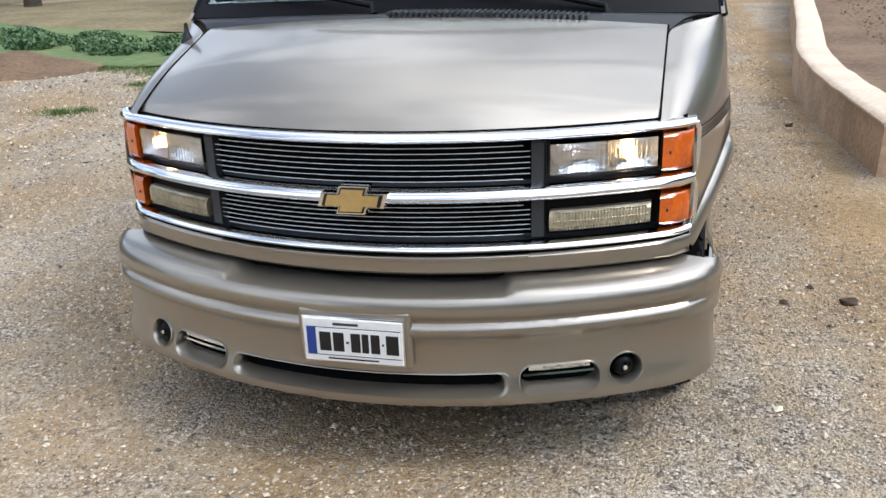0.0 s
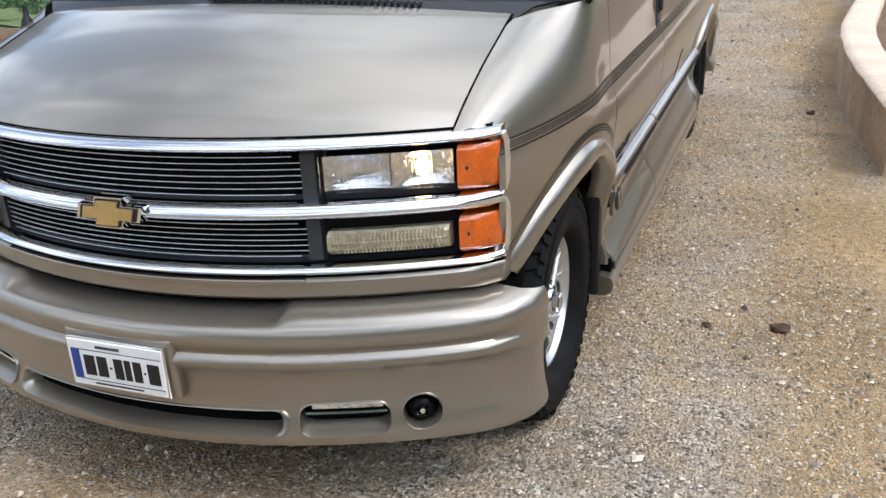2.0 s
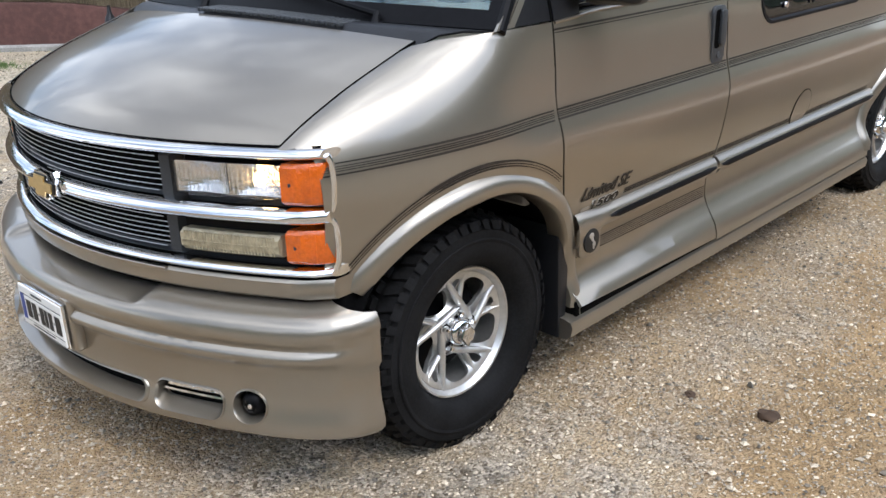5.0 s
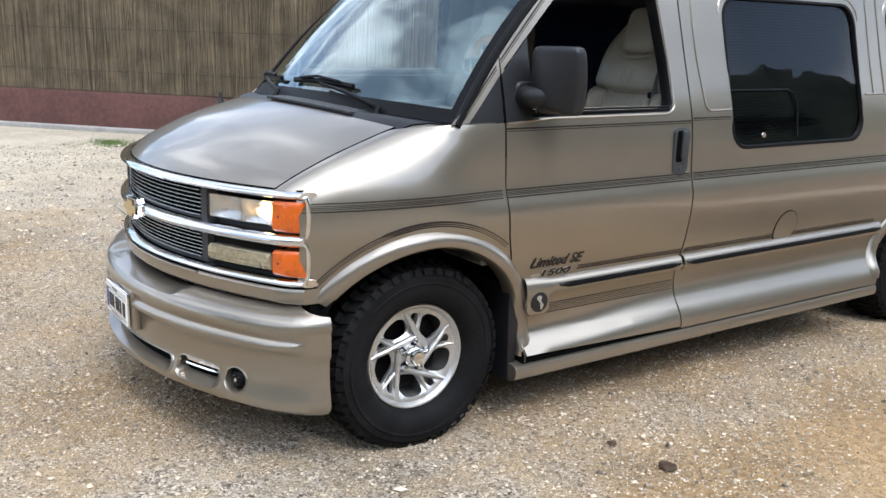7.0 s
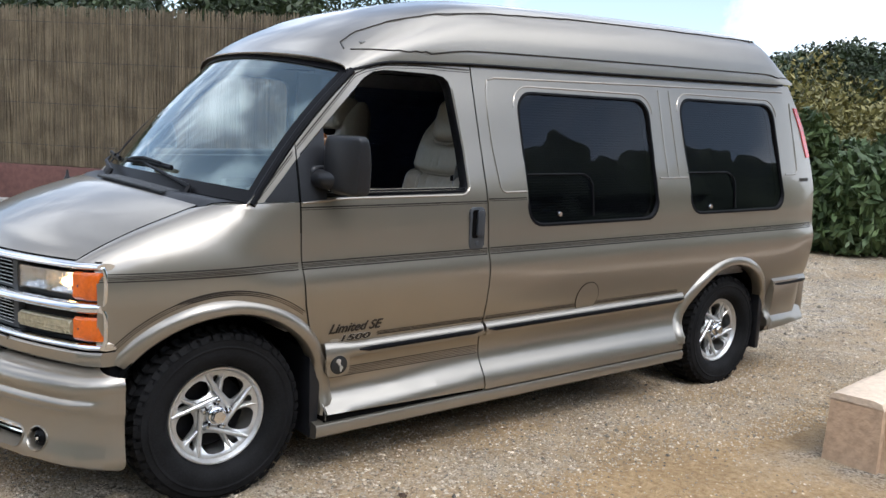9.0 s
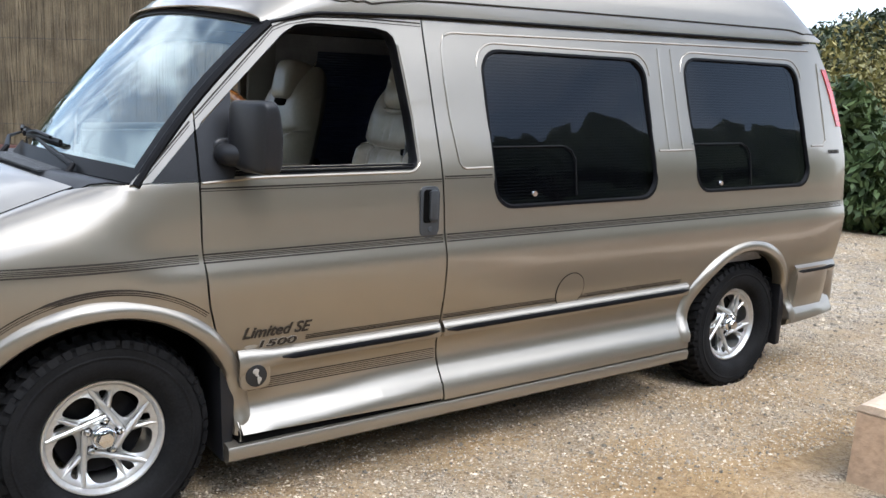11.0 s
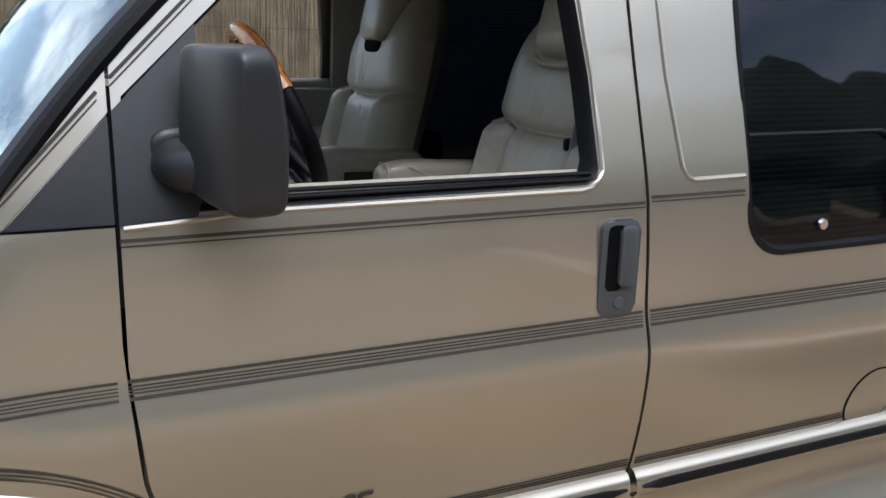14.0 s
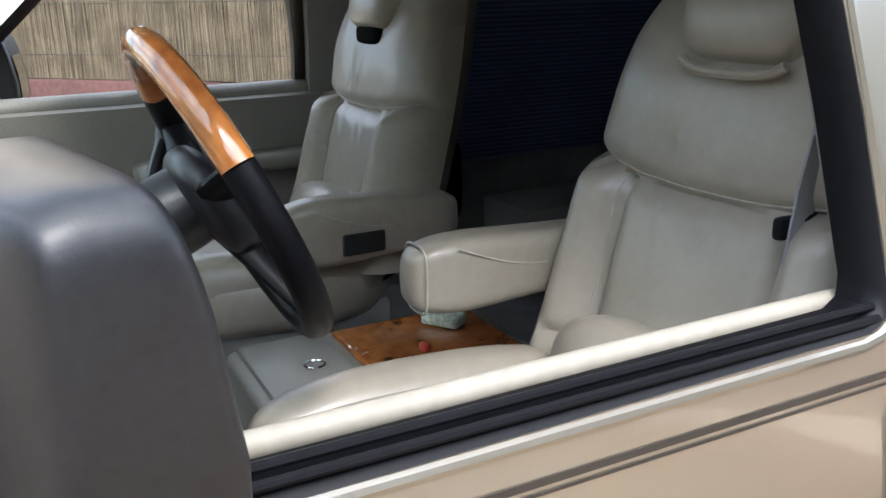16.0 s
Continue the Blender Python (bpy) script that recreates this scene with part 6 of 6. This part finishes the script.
for s in (1, -1):
    mir = part("door_mirror", pad(s * 1.062, 0.473, 1.386, 0.100, 0.068, 0.124, 8.5, 0, s * 10, 72, 44, warp=lambda p, s=s: Vector((s * mirror_shape(Vector((s * p.x, p.y, p.z))).x, *mirror_shape(Vector((s * p.x, p.y, p.z)))[1:]))), BLACK, van, "large black plastic door mirror")
    part("mirror_arm", tube([(s * 0.925, 0.420, 1.322), (s * 0.955, 0.416, 1.322), (s * 0.99, 0.422, 1.322), (s * 1.03, 0.46, 1.325)], [0.046, 0.045, 0.045, 0.045], 18, flat=0.9), BLACK, mir)
    rows = [[(s * (1.050 + x), 0.473 + 0.0605 * mirror_rear(z) + (x - 0.003) * 0.176, 1.384 + z) for x in steps(-0.07, 0.05, 0.03)] for z in steps(-0.08, 0.07, 0.025)]
    part("mirror_glass", lattice(rows), CHROME, mir, "mirror glass")
    part("mirror_base", pad(s * 0.928, 0.422, 1.322, 0.018, 0.052, 0.056, 3.4), BLACK, mir)
    # handle
    hx = side_x(1.26, 1.08)
    h = part("door_handle", prism(rounded(1.213, 1.305, 0.973, 1.180, 0.026, 5), s * (hx - 0.012), s * (hx + 0.007), bevel=0.005), GREYPL, van, "grey plastic door handle in a rounded bezel")
    # flat black slab that paints the shade of the finger recess
    part("handle_recess", prism(rounded(1.226, 1.268, 1.032, 1.168, 0.014, 4), s * (hx + 0.004), s * (hx + 0.0078)), DARK, h)
    part("handle_lever", prism(rounded(1.252, 1.292, 1.040, 1.166, 0.014, 4), s * (hx + 0.006), s * (hx + 0.020), bevel=0.005), GREYPL, h)
    part("key_lock", revolve([(0.0, 0.013), (0.004, 0.011), (0.004, 0.0)], 16, centre=(s * (hx + 0.006), 1.262, 1.006)), GREYPL, h, "round key lock")
    # badge at the front of the rub strip
    gx = side_x(0.5, 0.572) + 0.036
    b = part("round_badge", revolve([(-0.01, 0.042), (0.002, 0.041), (0.003, 0.038), (0.002, 0.0)], 32, centre=(s * gx, 0.515, 0.512)), INK, van, "round black badge with pale shapes")
    for dy, dz, ry, rz in ((-0.003, 0.018, 0.013, 0.010), (0.000, 0.008, 0.007, 0.009), (0.006, -0.002, 0.004, 0.006), (0.011, -0.014, 0.009, 0.010), (0.009, -0.024, 0.005, 0.008)):
        part("badge_mark", pad(s * (gx + 0.003), 0.515 + dy, 0.512 + dz, 0.0015, ry, rz, 2.0, nu=14, nv=8), DECAL, b)
    part("badge_plate", pad(s * (gx - 0.012), 0.515, 0.512, 0.010, 0.058, 0.054, 5), PAINT, van)


def lettering(text, y, z, size, shear, mat, depth=0.0008, bold=0.0, wide=1.0, off=0.003):
    cu = bpy.data.curves.new("lettering", "FONT")
    cu.body, cu.size, cu.shear, cu.extrude, cu.offset = text, size, shear, depth, bold
    cu.materials.append(mat)
    ob = new("lettering", cu)
    ob.parent = van
    xa, xb = side_x(y, z), side_x(y, z + 0.05)
    ob.matrix_local = Matrix.Translation((xa + off, y, z + RAKE * y)) @ Matrix(((0, 0, 1, 0), (1, 0, 0, 0), (0, 1, 0, 0), (0, 0, 0, 1))) @ pose(0, 0, 0, 0, 0, math.degrees(RAKE)) @ pose(0, 0, 0, math.degrees(math.atan2(xb - xa, 0.05)), 0, 0) @ Matrix.Diagonal((wide, 1, 1, 1))
    return ob


tagged(lettering("Limited SE", 0.462, 0.654, 0.062, 0.35, STRIPE, bold=0.0012), "dark script lettering")
tagged(lettering("1500", 0.520, 0.611, 0.040, 0.15, DECAL, bold=0.0022, wide=2.0, off=0.0022), "pale outline of the model number")
tagged(lettering("1500", 0.520, 0.611, 0.040, 0.15, STRIPE, bold=0.0012, wide=2.0), "dark model number")
part("decal_mark", region([(0.475, 0.618), (0.487, 0.626), (0.515, 0.626), (0.532, 0.618), (0.515, 0.610), (0.487, 0.610)], [], [], [], side(1, 0.002)), DECAL, van)
for k in range(8):
    part("decal_bar", region([(4.10 + 0.016 * k, 1.262), (4.111 + 0.016 * k, 1.262), (4.111 + 0.016 * k, 1.285), (4.10 + 0.016 * k, 1.285)], [], [], [], side(1, 0.002)), STRIPE, van)

# ---- cabin ----
part("cabin_floor", block(-0.88, 0.88, 0.30, 4.15, 0.66, 0.72, 0.01, 1), LINING, van, "dark carpeted cabin floor")
part("headliner", block(-0.74, 0.74, 0.72, 3.98, 1.905, 1.925, 0.005, 1), VINYL, van, "taupe headliner")
part("bulkhead", block(-0.76, 0.76, 3.98, 4.02, 0.72, 1.86, 0.005, 1), LINING, van)
for s in (1, -1):
    bm = region([(1.335, 0.70), (4.02, 0.70), (4.02, 1.86), (1.31, 1.86)], [win_a, win_b], steps(1.5, 4, 0.4), [0.9, 1.1, 1.26, 1.4, 1.6, 1.75], side(s, -0.06))
    part("side_lining", bm, LINING, van, "dark side lining", thick=0.01)
    card = part("door_card", region([(0.34, 0.70), (1.33, 0.70), (1.33, 1.245), (0.34, 1.245)] if s > 0 else [(0.34, 0.70), (1.33, 0.70), (1.33, 1.325), (0.34, 1.325)], [], steps(0.4, 1.3, 0.15), [0.9, 1.05, 1.15, 1.22], side(s, -0.065)), VINYL, van, "taupe inner door panel", thick=0.03)
    part("card_top", tube([(s * 0.892, y, 1.258 if s > 0 else 1.333) for y in (0.35, 0.8, 1.235)], 0.0115 if s > 0 else 0.024, 12), VINYL if s < 0 else SEAL, card)
    part("armrest_ledge", block(*sorted((s * 0.80, s * 0.90)), 0.75, 1.25, 1.125 if s < 0 else 1.02, 1.175 if s < 0 else 1.06, 0.018, 3), VINYL, card)
    part("door_pillar_trim", region([(1.245, 0.75), (1.40, 0.75), (1.385, 1.3), (1.355, 1.84), (1.20, 1.84), (1.235, 1.3)], [], [1.3], steps(0.8, 1.8, 0.1), side(s, -0.05)), VINYL, van, "taupe pillar trim", thick=0.03)
    # pleated shades before the side windows
    for y0, y1 in ((1.62, 2.62), (2.93, 3.9)):
        rows = []
        for k in range(101):
            z = 1.07 + 0.70 * k / 100
            rows.append([(s * (side_x(y, z) - 0.075 - (0.004 if k % 2 else 0)), y, z) for y in (y0, y1)])
        part("pleated_shade", lattice(rows), SHADE, van, "navy pleated window shade", thick=0.002, smooth=False)
part("speaker", pad(-0.865, 1.62, 1.02, 0.012, 0.085, 0.13, 5), DARK, van, "black oval speaker cover")
part("rear_cupholder", block(-0.82, -0.55, 1.75, 2.15, 0.72, 0.98, 0.02, 2), VINYL, van)

rows = []
for i in range(-12, 13):
    u = i / 12
    x = 0.86 * u
    rows.append([(x, y, z) for y, z in ((0.06 - 0.10 * (1 - u * u), 1.17), (0.16, 1.205), (0.34, 1.20), (0.46, 1.17 + 0.03 * ease(0.25, 0.5, x) * ease(0.85, 0.65, x)), (0.52, 1.10), (0.50, 0.92), (0.46, 0.74))])
dash = part("dashboard", lattice(rows), VINYL, van, "taupe dashboard", thick=0.01)
part("dash_panel", block(-0.10, 0.78, 0.505, 0.53, 0.96, 1.12, 0.02, 3), WOOD, dash, "burl wood dash panel")
part("instrument_hood", pad(0.46, 0.46, 1.20, 0.22, 0.10, 0.045, 3), VINYL, dash)
for x in (-0.62, -0.30):
    part("air_vent", block(x - 0.07, x + 0.07, 0.505, 0.535, 1.03, 1.11, 0.012, 2), SATIN, dash)

# steering wheel
WC, WT = Vector((0.435, 0.700, 1.362)), radians(25)
E1, E2 = Vector((1, 0, 0)), Vector((0, -math.sin(WT), math.cos(WT)))
WN = E1.cross(E2).normalized()
WN = WN if WN.y > 0 else -WN
RIMR = 0.193


def rim_arc(a0, a1, r=0.0165, n=24):
    return tube([WC + RIMR * (math.cos(radians(a)) * E1 + math.sin(radians(a)) * E2) for a in steps(a0, a1, (a1 - a0) / n)], r, 14, up=WN)


sw = part("steering_wheel", rim_arc(142, 380, 0.019), SATIN, van, "black leather and wood steering wheel", rake=False)
part("wood_rim", rim_arc(20, 142, 0.0195), WOOD, sw, "glossy burl wood rim section", rake=False)
for a in (20, 160, 235, 305):
    q = WC + (RIMR - 0.01) * (math.cos(radians(a)) * E1 + math.sin(radians(a)) * E2)
    part("spoke", tube([WC - WN * 0.03, WC.lerp(q, 0.5) - WN * 0.015, q], [0.034, 0.024, 0.016], 10, flat=0.6), SATIN, sw, rake=False)
part("airbag_cover", pad(WC.x, WC.y - 0.02, WC.z - 0.01, 0.085, 0.028, 0.07, 3, -31), BLACK, sw, rake=False)
part("steering_column", tube([WC - WN * 0.04, WC - WN * 0.28], [0.05, 0.06], 14), BLACK, van)
part("column_lever", tube([WC - WN * 0.10 + Vector((-0.05, 0, 0.02)), WC - WN * 0.06 + Vector((-0.24, 0.02, 0.04)), WC - WN * 0.05 + Vector((-0.27, 0.03, 0.09))], [0.008, 0.010, 0.016], 10), BLACK, van, "gear lever on the column")


def piping(parent, pts, r=0.003):
    part("piping", tube(pts, r, 6), PIPING, parent)


def seat(cx, inner, dy=0.0, dz=0.0, low=0.0):
    """A captain's chair; inner is the sign of the side with the armrest."""
    lean = math.tan(radians(15))

    def front(u, v):
        """Depth of the padding across (u) and up (v) the backrest."""
        d = 0.075 * (1 - abs(u) ** 5) ** 0.5
        groove = lambda t, w: math.exp(-(t / w) ** 2)
        edge = 0.50 + 0.10 * v
        seam = 0.515 - 0.04 * (1 - u * u)
        if v < seam:
            d += 0.044 * math.exp(-((abs(u) - 0.76) / 0.18) ** 2) - 0.030 * groove(abs(u) - edge, 0.05)
            d += 0.012 * (1 - ease(0.0, 0.3, v))
        else:
            d += 0.016 * math.sin(math.pi * min(1.0, (v - seam) / 0.42))
        d -= 0.020 * groove(v - seam, 0.022)
        d -= 0.012 * groove(v - 0.124, 0.016) * (abs(u) < 0.75)
        d += 0.003 * noise.noise((u * 4, v * 9, cx))
        # creases that run out from the seams
        for fu, fv, du, dv, deep in ((-0.30, 0.47, 0.35, -1, 0.006), (0.05, 0.46, 0.22, -1, 0.005), (0.18, 0.46, 0.10, -1, 0.005), (0.36, 0.20, 1, 0.5, 0.006), (0.30, 0.17, 1, 0.35, 0.005), (-0.38, 0.19, -0.9, 0.6, 0.006), (0.0, 0.55, 0.1, 1, 0.005), (-0.22, 0.54, 0.2, 1, 0.004)):
            k = math.hypot(du, dv)
            along, across = ((u - fu) * du + (v - fv) * dv * 2) / k, ((u - fu) * dv - (v - fv) * du * 2) / k
            d -= deep * groove(across, 0.022) * ease(-0.04, 0.03, along) * ease(0.34, 0.06, along)
        return d

    def spot(u, v, out=0.0):
        z = 0.985 + 0.665 * v
        w = 0.135 + 0.152 * max(0.0, 1 - max(0.0, (v - 0.40) / 0.605) ** 2.1) ** 0.55 - 0.03 * abs(v - 0.22)
        return Vector((cx + w * u, 1.262 + dy + lean * (z - 0.985) - front(u, v) - out, z + dz))

    rows = []
    us = [k / 30 for k in range(-30, 31)]
    for v in steps(0, 1, 0.0125):
        cap = math.sqrt(max(0.0, 1 - max(0.0, (v - 0.78) / 0.22) ** 2)) * 0.80 + 0.20
        row = []
        for u in us:
            q = spot(u, v)
            mid = 1.262 + dy + lean * (q.z - dz - 0.985) + 0.03
            row.append((q.x, mid + (q.y - mid) * cap, q.z))
        for u in us[::-1]:
            q = spot(u, v)
            mid = 1.262 + dy + lean * (q.z - dz - 0.985) + 0.03
            row.append((cx + (q.x - cx), mid + 0.085 * (1 - abs(u) ** 4) * cap + 0.004, q.z))
        rows.append(row)
    bm = lattice(rows, closed_u=True)
    bmesh.ops.holes_fill(bm, edges=[e for e in bm.edges if len(e.link_faces) == 1], sides=160)
    st = part("captain_seat", bm, LEATHER, van, "taupe leather captain's seat with pale piping")
    part("seat_cushion", pad(cx, 0.99 + dy, 0.955 + dz, 0.27, 0.30, 0.095, 3.2, 3), LEATHER, st)
    for sg in (-1, 1):
        part("seat_bolster", pad(cx + sg * 0.20, 0.97 + dy, 0.985 + dz, 0.062, 0.27, 0.080, 2.6, 3), LEATHER, st)
    part("lumbar_pad", pad(cx, 1.186 + dy, 1.050 + dz, 0.165, 0.070, 0.084, 2.4, 12), LEATHER, st)
    part("seat_base", block(cx - 0.22, cx + 0.22, 0.80 + dy, 1.26 + dy, 0.70, 0.92 + dz, 0.03, 2), VINYL, st)
    head = part("headrest", pad(cx + 0.030, 1.368 + dy, 1.572 + dz, 0.108, 0.080, 0.108, 4.4, 14), LEATHER, st)
    if inner < 0:
        part("headrest_seam", tube([(cx + 0.030 + 0.088 * q, 1.280 + dy + 0.008 * q * q, 1.466 + dz + 0.014 * q ** 4) for q in steps(-1, 1, 0.1)], 0.007, 8), LEATHER, head)
    if inner > 0:
        # black pad in place of a cut slot; its shade is painted
        part("headrest_hollow", pad(cx + 0.030, 1.316 + dy, 1.468 + dz, 0.070, 0.03, 0.022, 4), DARK, head)
    for sg in (-1, 1):
        part("headrest_rod", tube([(cx + sg * 0.05, 1.37 + dy, 1.44 + dz), (cx + sg * 0.05, 1.385 + dy, 1.53 + dz)], 0.006, 8), CHROME, head)
        piping(st, [spot(sg * (0.50 + 0.10 * v), v, 0.0015) for v in steps(0.16, 0.47, 0.03)], 0.0020)
        piping(st, [spot(sg * (0.535 + 0.10 * v), v, 0.0005) for v in steps(0.16, 0.47, 0.03)], 0.0014)
    piping(st, [spot(u, 0.528 - 0.04 * (1 - u * u), 0.0005) for u in steps(-0.93, 0.93, 0.06)], 0.0018)
    ax = cx + inner * 0.297
    arm = part("armrest", pad(ax, 1.175 + dy, 1.155 + dz - low, 0.045, 0.195, 0.062 + 0.2 * low, 4.2, 0, warp=lambda q: Vector((q.x, q.y, q.z * (1 - 0.18 * ease(-0.15, 0.1, q.y))))), LEATHER, st)
    sp = lambda v: math.copysign(abs(v) ** (2 / 4.2), v)
    piping(arm, [(ax + 0.0385 * sp(math.cos(t)), 1.000 + dy, 1.155 + dz - low + 0.0533 * sp(math.sin(t))) for t in (radians(a) for a in range(0, 361, 8))], 0.0022)
    piping(arm, [(ax + 0.0453 * inner, 1.05 + dy + 0.16 * k, 1.205 + dz - low - 0.045 * math.sin(k * math.pi / 2)) for k in steps(0, 1, 0.1)], 0.0014)
    piping(arm, [(ax - 0.0453 * inner, 1.05 + dy + 0.16 * k, 1.205 + dz - low - 0.045 * math.sin(k * math.pi / 2)) for k in steps(0, 1, 0.1)], 0.0014)
    return st


seat(0.615, -1)
ps = seat(-0.43, 1, -0.07, 0.02, 0.05)
part("switch_panel", block(-0.094, -0.082, 1.03, 1.12, 1.080, 1.123, 0.003, 1), INK, ps, "small black switch panel")
# belts
part("seat_belt", lattice([[(0.80, y, z), (0.79, y + 0.045, z)] for y, z in ((1.33, 1.80), (1.30, 1.55), (1.25, 1.35), (1.22, 1.15), (1.24, 0.85))]), BELT, van, "grey seat belt", thick=0.003)
part("belt_buckle", block(0.778, 0.794, 1.235, 1.30, 1.290, 1.318, 0.006, 2), SATIN, van, "black belt tongue")
part("seat_belt", lattice([[(-0.26, y, z), (-0.22, y + 0.02, z)] for y, z in ((1.02, 0.90), (1.12, 0.96), (1.22, 1.0))]), SATIN, van, "black belt strap", thick=0.003)
# console between the seats
con = part("console", block(-0.085, 0.225, 0.78, 1.31, 0.70, 0.935, 0.02, 3), VINYL, van, "taupe console with a wooden top")
part("console_top", block(-0.055, 0.195, 0.985, 1.275, 0.93, 0.945, 0.006, 2), WOOD, con, "burl wood tray", smooth=False)
part("console_rail", block(-0.06, 0.20, 0.80, 0.965, 0.932, 0.948, 0.006, 2), VINYL, con)
pk = tagged(new("packet", mesh_of("packet", block(-0.04, 0.04, -0.022, 0.022, 0.0, 0.022, 0.003, 1), PACK)), "small pale green packet lying on the wooden console", "packet")
pk.matrix_world = pose(0.03, 1.19, 0.964, 0, 0, 35)
ky = tagged(new("key_ring", mesh_of("key_ring", tube([(0.018 * math.cos(t), 0.018 * math.sin(t), 0.003) for t in (2 * math.pi * k / 16 for k in range(16))], 0.002, 6), CHROME)), "small chrome key ring on the console", "keys")
ky.matrix_world = pose(0.10, 0.90, 0.962)
bt = tagged(new("red_trinket", mesh_of("red_trinket", pad(0, 0, 0.008, 0.013, 0.009, 0.008, 2.4), REDMET)), "tiny red trinket lying on the wooden console", "trinket")
bt.matrix_world = pose(0.13, 1.10, 0.961)
